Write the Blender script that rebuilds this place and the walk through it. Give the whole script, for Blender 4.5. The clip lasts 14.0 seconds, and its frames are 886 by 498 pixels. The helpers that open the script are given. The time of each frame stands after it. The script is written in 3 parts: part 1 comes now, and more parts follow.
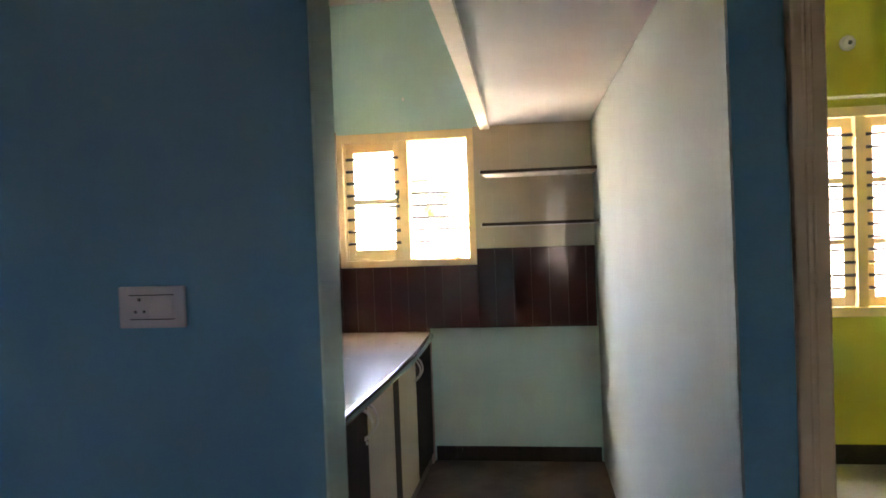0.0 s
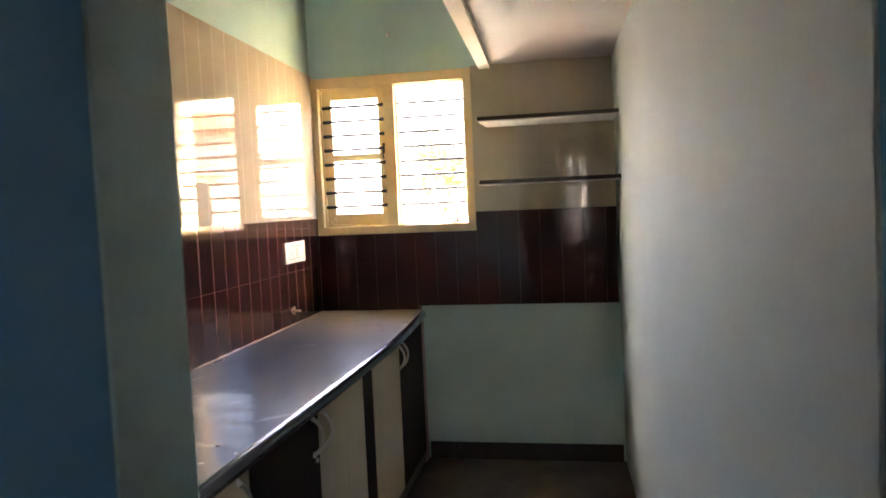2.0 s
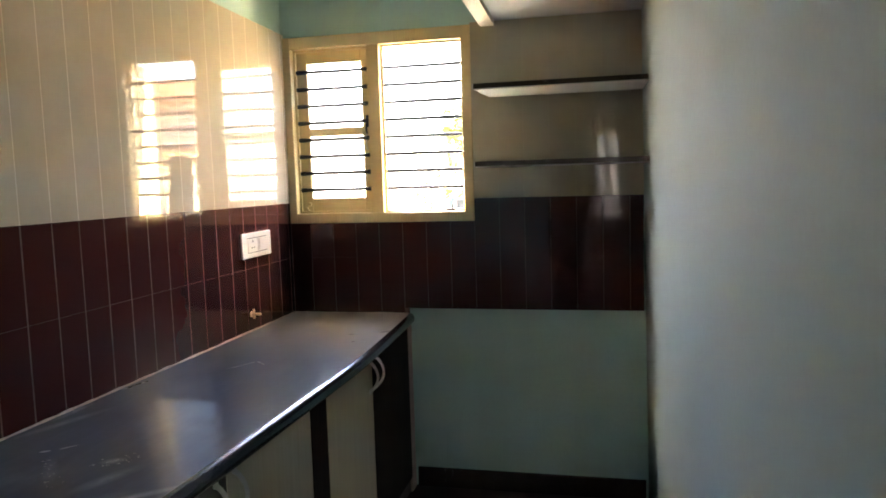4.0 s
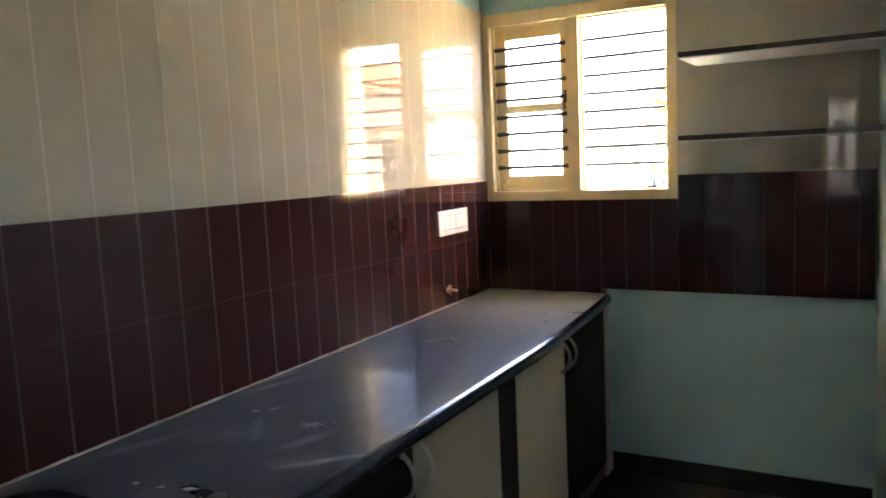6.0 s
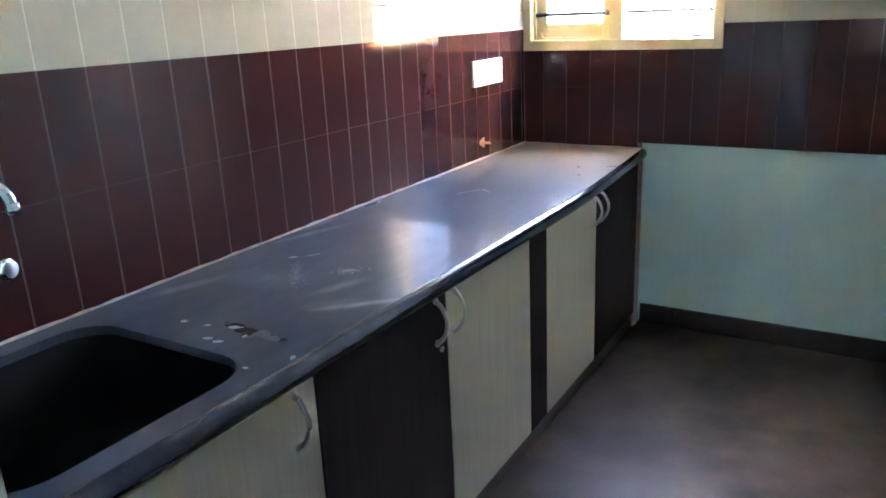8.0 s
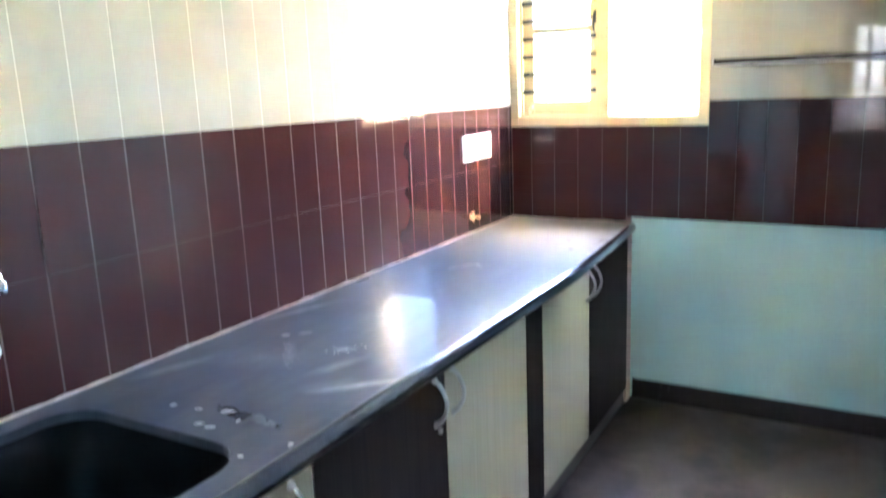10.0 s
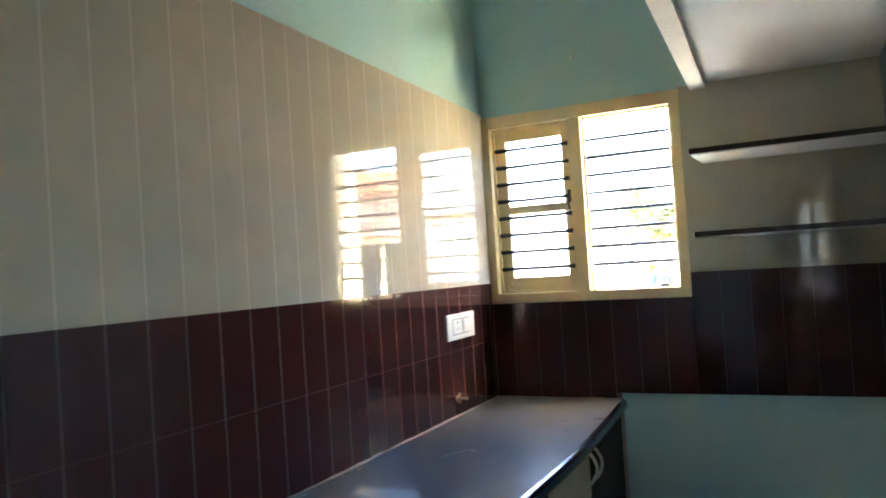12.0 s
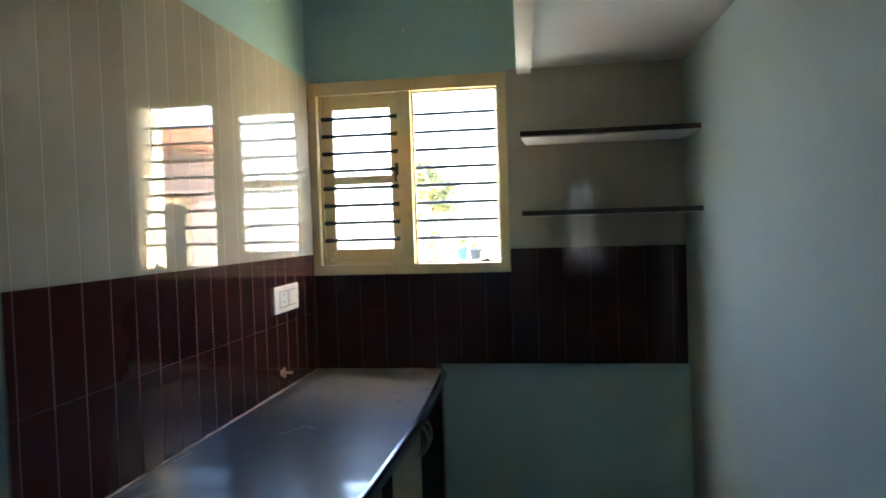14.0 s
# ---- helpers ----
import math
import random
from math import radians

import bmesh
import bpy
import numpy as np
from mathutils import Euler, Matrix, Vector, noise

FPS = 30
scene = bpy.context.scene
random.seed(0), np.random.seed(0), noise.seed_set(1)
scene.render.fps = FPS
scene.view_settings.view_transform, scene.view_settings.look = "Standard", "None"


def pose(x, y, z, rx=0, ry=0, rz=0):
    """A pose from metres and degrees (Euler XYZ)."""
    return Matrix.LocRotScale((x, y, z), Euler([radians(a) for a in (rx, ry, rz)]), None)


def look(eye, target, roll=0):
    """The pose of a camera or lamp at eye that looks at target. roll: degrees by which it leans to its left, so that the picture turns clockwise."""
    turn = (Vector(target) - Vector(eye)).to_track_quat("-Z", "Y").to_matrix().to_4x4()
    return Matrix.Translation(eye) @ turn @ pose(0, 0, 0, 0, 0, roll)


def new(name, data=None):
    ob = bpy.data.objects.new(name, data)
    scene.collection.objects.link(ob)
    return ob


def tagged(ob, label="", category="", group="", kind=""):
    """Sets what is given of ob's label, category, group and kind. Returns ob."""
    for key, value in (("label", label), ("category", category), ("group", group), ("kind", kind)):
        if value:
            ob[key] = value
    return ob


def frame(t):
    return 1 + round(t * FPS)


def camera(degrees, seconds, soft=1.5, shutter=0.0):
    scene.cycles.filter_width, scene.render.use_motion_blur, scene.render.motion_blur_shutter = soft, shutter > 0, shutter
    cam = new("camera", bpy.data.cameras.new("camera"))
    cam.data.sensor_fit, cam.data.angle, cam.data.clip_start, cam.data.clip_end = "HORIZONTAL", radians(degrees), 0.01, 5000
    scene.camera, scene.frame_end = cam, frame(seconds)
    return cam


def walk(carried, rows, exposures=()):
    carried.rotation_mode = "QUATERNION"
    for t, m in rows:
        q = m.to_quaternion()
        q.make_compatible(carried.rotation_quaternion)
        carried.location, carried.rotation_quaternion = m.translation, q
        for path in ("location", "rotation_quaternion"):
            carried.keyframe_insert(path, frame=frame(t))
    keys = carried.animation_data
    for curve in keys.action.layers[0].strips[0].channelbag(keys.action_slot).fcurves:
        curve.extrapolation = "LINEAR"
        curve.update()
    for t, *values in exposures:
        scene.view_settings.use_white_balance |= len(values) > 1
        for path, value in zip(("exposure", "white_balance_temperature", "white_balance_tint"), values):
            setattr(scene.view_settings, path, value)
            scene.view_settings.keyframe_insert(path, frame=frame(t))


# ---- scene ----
cam = camera(60.1, 14.0, 1.75, 0.5)
PATH = [
    (0, (1.508, -5.024, 1.545), (1.195, -3.049, 1.493), -2.1),
    (0.5, (1.572, -4.829, 1.544), (1.228, -2.861, 1.454), -2.4),
    (1, (1.59, -4.652, 1.524), (1.215, -2.69, 1.413), -2.2),
    (1.5, (1.56, -4.427, 1.53), (1.18, -2.469, 1.396), -2.1),
    (2, (1.563, -4.236, 1.494), (1.183, -2.277, 1.36), -2.5),
    (2.2, (1.566, -4.163, 1.484), (1.189, -2.205, 1.349), -2.6),
    (4.3, (1.635, -3.467, 1.531), (1.128, -1.544, 1.313), -1.6),
    (4.5, (1.642, -3.449, 1.523), (1.082, -1.542, 1.293), -2.0),
    (5, (1.685, -3.439, 1.528), (0.946, -1.597, 1.273), -2.5),
    (5.5, (1.686, -3.453, 1.534), (0.815, -1.672, 1.272), -3.0),
    (6, (1.665, -3.465, 1.531), (0.699, -1.73, 1.294), -2.7),
    (6.5, (1.655, -3.482, 1.531), (0.61, -1.793, 1.3), -2.2),
    (7, (1.671, -3.487, 1.53), (0.627, -1.825, 1.144), -2.1),
    (7.5, (1.669, -3.482, 1.524), (0.643, -1.855, 0.978), -2.7),
    (7.7, (1.667, -3.48, 1.521), (0.649, -1.866, 0.922), -2.9),
    (9.8, (1.607, -3.454, 1.526), (0.631, -1.79, 1.0), -2.5),
    (10, (1.592, -3.463, 1.524), (0.614, -1.771, 1.101), -2.3),
    (10.5, (1.567, -3.468, 1.523), (0.579, -1.746, 1.279), -2.4),
    (11, (1.563, -3.474, 1.529), (0.567, -1.741, 1.460), -2.75),
    (11.5, (1.498, -3.488, 1.501), (0.542, -1.734, 1.597), -3.1),
    (12, (1.441, -3.425, 1.512), (0.560, -1.630, 1.551), -3.7),
    (12.5, (1.375, -3.317, 1.521), (0.632, -1.461, 1.547), -3.6),
    (13, (1.290, -3.316, 1.530), (0.700, -1.405, 1.512), -2.9),
    (13.5, (1.232, -3.365, 1.55), (0.779, -1.418, 1.489), -2.4),
    (14, (1.201, -3.467, 1.549), (0.875, -1.495, 1.472), -1.8),
]
EXPOSURE = [(0.0, 7.25, 7350, 25), (1.0, 7.0, 7350, 25), (2.0, 6.6, 7450, 27), (4.5, 6.1, 6850, 17), (5.0, 6.2, 6850, 17), (6.0, 6.37, 6650, 20),
            (6.7, 6.40, 6550, 19), (7.7, 7.44, 5950, 22), (9.8, 8.66, 5750, 16), (10.4, 8.66, 5650, 15), (11.0, 8.06, 5600, 12), (11.5, 7.05, 5700, 11),
            (12.0, 6.2, 5750, 11), (12.5, 5.66, 5750, 8), (13.0, 5.36, 5800, 8), (14.0, 5.41, 5700, 8)]
walk(cam, [(t, look(eye, target, roll)) for t, eye, target, roll in PATH], EXPOSURE)

# ---- world, sun ----
SUN_ELEVATION, SUN_TURN = radians(50), radians(-75)
world = bpy.data.worlds.new("sky")
scene.world = world
world.use_nodes = True
sky = world.node_tree.nodes.new("ShaderNodeTexSky")
sky.sky_type, sky.sun_disc = "NISHITA", False
sky.sun_elevation, sky.sun_rotation = SUN_ELEVATION, SUN_TURN
sky.air_density, sky.dust_density = 1.0, 3.0
world.node_tree.links.new(sky.outputs[0], world.node_tree.nodes["Background"].inputs[0])
world.node_tree.nodes["Background"].inputs[1].default_value = 0.15
sun_data = bpy.data.lights.new("sun", "SUN")
sun_data.energy, sun_data.angle, sun_data.color = 5.0, radians(0.5), (1.0, 0.95, 0.87)
sun = new("sun", sun_data)
sun_way = Vector((math.sin(SUN_TURN) * math.cos(SUN_ELEVATION), math.cos(SUN_TURN) * math.cos(SUN_ELEVATION), math.sin(SUN_ELEVATION)))
sun.matrix_world = look(sun_way * 40, (0, 0, 0))


def window_light(name, at, target, w, h, power, colour):
    """Daylight standing in a window's opening."""
    data = bpy.data.lights.new(name, "AREA")
    data.shape, data.size, data.size_y, data.energy, data.color = "RECTANGLE", w, h, power, colour
    new(name, data).matrix_world = look(at, target)


window_light("window_light", (3.307, 0.13, 1.56), (3.307, -1.0, 1.4), 0.9, 1.15, 0.32, (0.96, 0.97, 1.0))


# ---- materials ----
class Nodes:
    """A node material under construction."""

    def __init__(self, name):
        self.mat = bpy.data.materials.new(name)
        self.mat.use_nodes = True
        self.tree = self.mat.node_tree
        self.bsdf = self.tree.nodes["Principled BSDF"]

    def add(self, kind, **values):
        node = self.tree.nodes.new(kind)
        for key, value in values.items():
            node.inputs[key.replace("_", " ")].default_value = value
        return node

    def link(self, a, b):
        self.tree.links.new(a, b)

    def coords(self, scale=(1, 1, 1), space="Object"):
        tc = self.add("ShaderNodeTexCoord")
        mp = self.add("ShaderNodeMapping", Scale=scale)
        self.link(tc.outputs[space], mp.inputs["Vector"])
        return mp.outputs[0]

    def noise(self, scale, detail=4.0, rough=0.55, stretch=(1, 1, 1)):
        n = self.add("ShaderNodeTexNoise", Scale=scale, Detail=detail, Roughness=rough)
        self.link(self.coords(stretch), n.inputs["Vector"])
        return n.outputs["Fac"]

    def ramp(self, fac, stops):
        r = self.add("ShaderNodeValToRGB")
        el = r.color_ramp.elements
        el[0].position, el[0].color = stops[0][0], (*stops[0][1], 1)
        el[1].position, el[1].color = stops[-1][0], (*stops[-1][1], 1)
        for p, c in stops[1:-1]:
            e = el.new(p)
            e.color = (*c, 1)
        self.link(fac, r.inputs[0])
        return r.outputs[0]

    def mix(self, fac, a, b):
        m = self.tree.nodes.new("ShaderNodeMix")
        m.data_type = "RGBA"
        for value, socket in ((fac, m.inputs[0]), (a, m.inputs[6]), (b, m.inputs[7])):
            if isinstance(value, (int, float)):
                socket.default_value = value
            elif isinstance(value, tuple):
                socket.default_value = (*value, 1)
            else:
                self.link(value, socket)
        return m.outputs[2]

    def map(self, fac, a, b, lo=0.0, hi=1.0):
        m = self.add("ShaderNodeMapRange")
        for i, v in zip((1, 2, 3, 4), (lo, hi, a, b)):
            m.inputs[i].default_value = v
        self.link(fac, m.inputs[0])
        return m.outputs[0]

    def bump(self, height, strength, distance=0.01):
        b = self.add("ShaderNodeBump", Strength=strength, Distance=distance)
        self.link(height, b.inputs["Height"])
        self.link(b.outputs[0], self.bsdf.inputs["Normal"])

    def base(self, socket):
        if isinstance(socket, tuple):
            self.bsdf.inputs["Base Color"].default_value = (*socket, 1)
        else:
            self.link(socket, self.bsdf.inputs["Base Color"])

    def rough(self, socket):
        if isinstance(socket, (int, float)):
            self.bsdf.inputs["Roughness"].default_value = socket
        else:
            self.link(socket, self.bsdf.inputs["Roughness"])


def shade(c, k):
    return tuple(min(1.0, v * k) for v in c)


def paint(name, colour, rough=0.75, wave=0.25):
    """Hand-rolled wall paint with faint patches and trowel waves."""
    n = Nodes(name)
    patch, grain = n.noise(1.3, 3), n.noise(60, 3)
    c = n.mix(n.map(patch, 0, 1, 0.3, 0.7), shade(colour, 0.92), shade(colour, 1.06))
    n.base(n.mix(n.map(grain, 0, 0.25, 0.4, 0.7), c, shade(colour, 0.88)))
    n.rough(n.map(patch, rough - 0.06, rough + 0.08))
    n.bsdf.inputs["Specular IOR Level"].default_value = 0.25
    wavy = n.add("ShaderNodeMath")
    wavy.operation = "MULTIPLY_ADD"
    n.link(n.noise(2.6, 2), wavy.inputs[0])
    wavy.inputs[1].default_value = 6.0
    n.link(grain, wavy.inputs[2])
    n.bump(wavy.outputs[0], wave * 0.5, 0.004)
    return n.mat


def glazed(name, colour, spread=0.12, rough=0.07, ior=1.52, bow=0.012):
    """Glazed ceramic, each piece a little different and slightly bowed."""
    n = Nodes(name)
    info = n.add("ShaderNodeObjectInfo")
    cloud = n.noise(9, 3)
    c = n.mix(info.outputs["Random"], shade(colour, 1 - spread), shade(colour, 1 + spread))
    n.base(n.mix(n.map(cloud, 0, 0.4, 0.35, 0.75), c, shade(colour, 0.8)))
    smear = n.noise(5, 5, 0.6, (1, 1, 0.35))
    n.rough(n.map(smear, rough, rough + 0.06, 0.45, 0.8))
    n.bump(n.noise(5.5, 1), bow, 0.02)
    n.bsdf.inputs["IOR"].default_value = ior
    return n.mat


def plain(name, colour, rough=0.5, metal=0.0, vary=0.1, grain=40, bump=0.05):
    n = Nodes(name)
    f = n.noise(grain, 4)
    n.base(n.mix(n.map(f, 0, 1, 0.3, 0.7), shade(colour, 1 - vary), shade(colour, 1 + vary)))
    n.rough(n.map(n.noise(6, 3), rough * 0.85, min(1, rough * 1.2)))
    n.bsdf.inputs["Metallic"].default_value = metal
    if bump:
        n.bump(f, bump, 0.002)
    return n.mat


def grained(name, dark, light, rough=0.4, stretch=(30, 30, 1.2)):
    """Laminate with an upright wood grain."""
    n = Nodes(name)
    f = n.noise(2.2, 6, 0.65, stretch)
    n.base(n.ramp(f, [(0.3, dark), (0.7, light)]))
    n.rough(n.map(n.noise(4, 3), rough - 0.05, rough + 0.12))
    n.bump(f, 0.08, 0.001)
    return n.mat


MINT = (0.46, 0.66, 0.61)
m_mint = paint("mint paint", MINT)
# partition's mint, darkened below the other walls to stand for dimmer light
m_mint_dim = paint("dimmed mint paint", (0.325, 0.395, 0.382))
m_blue = paint("blue paint", (0.092, 0.262, 0.36), 0.65)
m_beige = paint("beige paint", (0.36, 0.27, 0.235))
m_lime = paint("lime paint", (0.42, 0.41, 0.06))
m_white = paint("white ceiling paint", (0.78, 0.74, 0.72), 0.7)
m_lip = paint("creamy white paint", (0.80, 0.73, 0.64), 0.7)
m_cream = plain("cream enamel", (0.80, 0.62, 0.33), 0.32, 0, 0.06, 12, 0.1)
m_frame = plain("tan door enamel", (0.62, 0.45, 0.27), 0.4, 0, 0.06, 12, 0.1)
m_maroon = glazed("maroon glaze", (0.050, 0.0145, 0.0125), 0.05, 0.09, 1.44, 0.005)
m_ivory = glazed("ivory glaze", (0.53, 0.465, 0.345), 0.03, 0.018)
m_grout = plain("grout", (0.115, 0.064, 0.055), 0.8, 0, 0.35, 9, 0.2)
m_grout_light = plain("pale grout", (0.71, 0.63, 0.47), 0.6)
m_laminate = grained("ivory laminate", (0.49, 0.43, 0.30), (0.57, 0.51, 0.37), 0.45)
m_wenge = grained("wenge laminate", (0.011, 0.0065, 0.0055), (0.028, 0.0175, 0.0145), 0.6)
m_wenge.node_tree.nodes["Principled BSDF"].inputs["Specular IOR Level"].default_value = 0.22
m_steel = plain("brushed steel", (0.62, 0.60, 0.57), 0.28, 1.0, 0.05)
m_chrome = plain("chrome", (0.8, 0.8, 0.8), 0.08, 1.0, 0.02, 40, 0)
m_iron = plain("painted iron", (0.035, 0.035, 0.045), 0.5)
m_plastic = plain("white plastic", (0.75, 0.74, 0.70), 0.3, 0, 0.03, 20, 0)
m_dull = plain("dull plastic", (0.44, 0.40, 0.385), 0.5, 0, 0.05, 20, 0)
m_grey = plain("grey plastic", (0.42, 0.42, 0.41), 0.4, 0, 0.03, 20, 0)
m_peach = paint("peach render", (0.30, 0.205, 0.16), 0.85, 0.5)
m_roof = plain("orange roof band", (0.26, 0.09, 0.04), 0.8)
m_cement = plain("cement", (0.20, 0.19, 0.17), 0.9, 0, 0.15, 8, 0.3)
m_teal = plain("teal pot", (0.035, 0.11, 0.12), 0.5)
m_dark = plain("dark plastic", (0.02, 0.02, 0.02), 0.5)


def stone(name, base, fleck, rough, dust, low, high, bump=0.03, bright_dust=None, patch=0.0, coat=0.0, smears=(), bright_dust_tint=None):
    """Polished dark stone under a thin uneven veil of dust (share of dust from low to high)."""
    n = Nodes(name)
    fine, mid = n.noise(260, 2), n.noise(45, 5)
    c = n.mix(n.map(fine, 0, 0.35, 0.5, 0.8), base, fleck)
    c = n.mix(n.map(mid, 0, 0.5, 0.4, 0.7), c, shade(base, 0.7))
    veil = n.noise(1.7, 6, 0.6, (1.2, 0.7, 1))
    streak = n.noise(6, 6, 0.65, (2.5, 0.5, 1))
    d = n.add("ShaderNodeMath")
    d.operation = "MULTIPLY"
    n.link(n.map(veil, 0.1, 1, 0.3, 0.75), d.inputs[0])
    n.link(n.map(streak, 0.38, 1.0, 0.3, 0.75), d.inputs[1])
    amount = n.map(d.outputs[0], low, high)
    if bright_dust:      # loose dust towards one end, paled for window light: (from y, to y, share)
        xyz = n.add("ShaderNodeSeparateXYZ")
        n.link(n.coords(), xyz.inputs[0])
        end = n.map(xyz.outputs[1], 0.0, bright_dust[2], bright_dust[0], bright_dust[1])
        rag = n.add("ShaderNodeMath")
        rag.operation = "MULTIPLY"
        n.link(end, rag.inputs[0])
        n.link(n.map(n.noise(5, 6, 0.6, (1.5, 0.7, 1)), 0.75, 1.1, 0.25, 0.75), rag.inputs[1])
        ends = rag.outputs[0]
    if patch:
        amount = n.map(n.noise(1.1, 4, 0.6), low, high, 0.3, 0.75)
        n.base(n.mix(n.map(n.noise(2.3, 5, 0.6), 0, patch, 0.44, 0.62), n.mix(amount, c, dust), shade(base, 0.4)))
    else:
        c = n.mix(amount, c, dust)
        if bright_dust:
            c = n.mix(ends, c, bright_dust_tint)
        for x, y, rx, ry, turn, share in smears:      # wiped plaster smears: place, half sizes, turn, thickness
            tc, mp = n.add("ShaderNodeTexCoord"), n.add("ShaderNodeMapping", Location=(x, y, 0), Rotation=(0, 0, turn), Scale=(rx, ry, 1))
            mp.vector_type = "TEXTURE"
            n.link(tc.outputs["Object"], mp.inputs["Vector"])
            far = n.add("ShaderNodeVectorMath")
            far.operation = "LENGTH"
            n.link(mp.outputs[0], far.inputs[0])
            body = n.add("ShaderNodeMath")
            body.operation = "MULTIPLY"
            n.link(n.map(far.outputs["Value"], share * 1.3, 0.0, 0.1, 1.0), body.inputs[0])
            n.link(n.map(n.noise(28, 5, 0.65, (1, 0.6, 1)), 0.45, 1.05, 0.35, 0.7), body.inputs[1])
            c = n.mix(body.outputs[0], c, (0.40, 0.395, 0.385))
        n.base(c)
    n.rough(n.map(d.outputs[0], rough, rough + 0.12))
    n.bump(mid, bump, 0.002)
    if coat:
        n.bsdf.inputs["Coat Weight"].default_value = coat
        n.bsdf.inputs["Coat Roughness"].default_value = 0.02
        n.bsdf.inputs["Specular IOR Level"].default_value = 0.06
    return n.mat


SMEARS = ((0.115, -0.362, 0.035, 0.022, 0.6, 0.55), (0.175, -0.46, 0.03, 0.11, -0.35, 0.35), (0.29, -0.55, 0.13, 0.020, 0.78, 0.7), (0.25, -0.57, 0.10, 0.05, 0.7, 0.25), (0.0, -0.44, 0.02, 0.11, 0.65, 0.22),
          (-0.20, -0.64, 0.03, 0.13, -0.3, 0.30), (-0.22, -0.12, 0.025, 0.17, -0.3, 0.35), (-0.27, -0.03, 0.02, 0.10, 0.0, 0.5), (-0.05, -0.5, 0.16, 0.10, 0.3, 0.14))
# far-end dust is laid on thick and pale to carry the window's brightness
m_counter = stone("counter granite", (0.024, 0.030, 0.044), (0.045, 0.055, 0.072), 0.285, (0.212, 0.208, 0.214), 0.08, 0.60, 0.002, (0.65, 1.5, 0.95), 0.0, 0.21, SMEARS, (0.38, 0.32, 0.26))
m_edge = stone("polished edge granite", (0.014, 0.017, 0.027), (0.04, 0.047, 0.06), 0.14, (0.16, 0.15, 0.15), 0.0, 0.10, 0.008)
m_skirt = stone("skirting granite", (0.03, 0.022, 0.02), (0.06, 0.05, 0.045), 0.2, (0.2, 0.17, 0.14), 0.02, 0.2)
m_sink = plain("black basin", (0.004, 0.004, 0.005), 0.6, 0, 0.2, 30)
m_sink.node_tree.nodes["Principled BSDF"].inputs["Specular IOR Level"].default_value = 0.12
m_floor = stone("dusty floor stone", (0.056, 0.039, 0.029), (0.10, 0.075, 0.057), 0.42, (0.138, 0.098, 0.072), 0.1, 0.7, 0.06, None, 0.85)
m_plinth = stone("dusty plinth stone", (0.07, 0.05, 0.048), (0.11, 0.085, 0.08), 0.4, (0.17, 0.13, 0.12), 0.1, 0.6)
m_floor.node_tree.nodes["Principled BSDF"].inputs["Specular IOR Level"].default_value = 0.25
m_tile_floor = stone("pale floor tile", (0.42, 0.40, 0.37), (0.5, 0.48, 0.45), 0.2, (0.5, 0.46, 0.4), 0.0, 0.3)
m_dust = plain("plaster dust", (0.40, 0.385, 0.37), 0.95, 0, 0.35, 120, 0.4)
m_scuff = plain("wet stain", (0.042, 0.044, 0.050), 0.27, 0, 0.2, 30)

glass = Nodes("window glass")
glass.base((0.95, 0.97, 0.97))
glass.rough(0.03)
glass.bsdf.inputs["Transmission Weight"].default_value = 1.0
glass.bsdf.inputs["IOR"].default_value = 1.45
m_glass = glass.mat
frost = Nodes("frosted glass")
frost.base((0.95, 0.97, 0.97))
frost.rough(0.4)
frost.bsdf.inputs["Transmission Weight"].default_value = 1.0
frost.bsdf.inputs["IOR"].default_value = 1.45
m_frost = frost.mat
tint = Nodes("tinted glass")
tint.base((0.15, 0.16, 0.17))
tint.rough(0.3)
tint.bsdf.inputs["Transmission Weight"].default_value = 1.0
m_tint = tint.mat
leaf = Nodes("leaves")
info = leaf.add("ShaderNodeNewGeometry")
leaf.base(leaf.ramp(info.outputs["Random Per Island"], [(0.0, (0.06, 0.08, 0.012)), (0.5, (0.11, 0.11, 0.02)), (1.0, (0.15, 0.135, 0.03))]))
leaf.rough(0.5)
leaf.bsdf.inputs["Transmission Weight"].default_value = 0.0
m_leaf = leaf.mat
m_bark = plain("bark", (0.12, 0.085, 0.06), 0.9, 0, 0.3, 20, 0.6)
m_ground = plain("bare ground", (0.34, 0.27, 0.20), 0.95, 0, 0.2, 2, 0.3)


# ---- mesh helpers ----
def mesh_of(name, bm, materials, smooth=False):
    bmesh.ops.recalc_face_normals(bm, faces=bm.faces[:])
    data = bpy.data.meshes.new(name)
    bm.to_mesh(data)
    bm.free()
    for m in materials if isinstance(materials, (list, tuple)) else [materials]:
        data.materials.append(m)
    if smooth:
        data.shade_smooth()
    return data


def part(name, bm, material, parent=None, label="", smooth=False):
    ob = new(name, mesh_of(name, bm, material, smooth))
    if parent is not None:
        ob.parent = parent
    if label:
        ob["label"] = label
    return ob


def setting(name, bm, material, label, smooth=False, category="structure"):
    return tagged(part(name, bm, material, None, "", smooth), label, category, "", "structure")


def thing(name, at, label, category, group=""):
    ob = new(name)
    ob.empty_display_size = 0.05
    ob.location = at
    return tagged(ob, label, category, group)


def box(lo, hi, bevel=0.0, segments=2):
    bm = bmesh.new()
    bmesh.ops.create_cube(bm, size=1)
    for v in bm.verts:
        v.co = [lo[i] + (v.co[i] + 0.5) * (hi[i] - lo[i]) for i in range(3)]
    if bevel:
        bmesh.ops.bevel(bm, geom=bm.edges[:], offset=bevel, segments=segments, affect="EDGES", profile=0.6)
    return bm


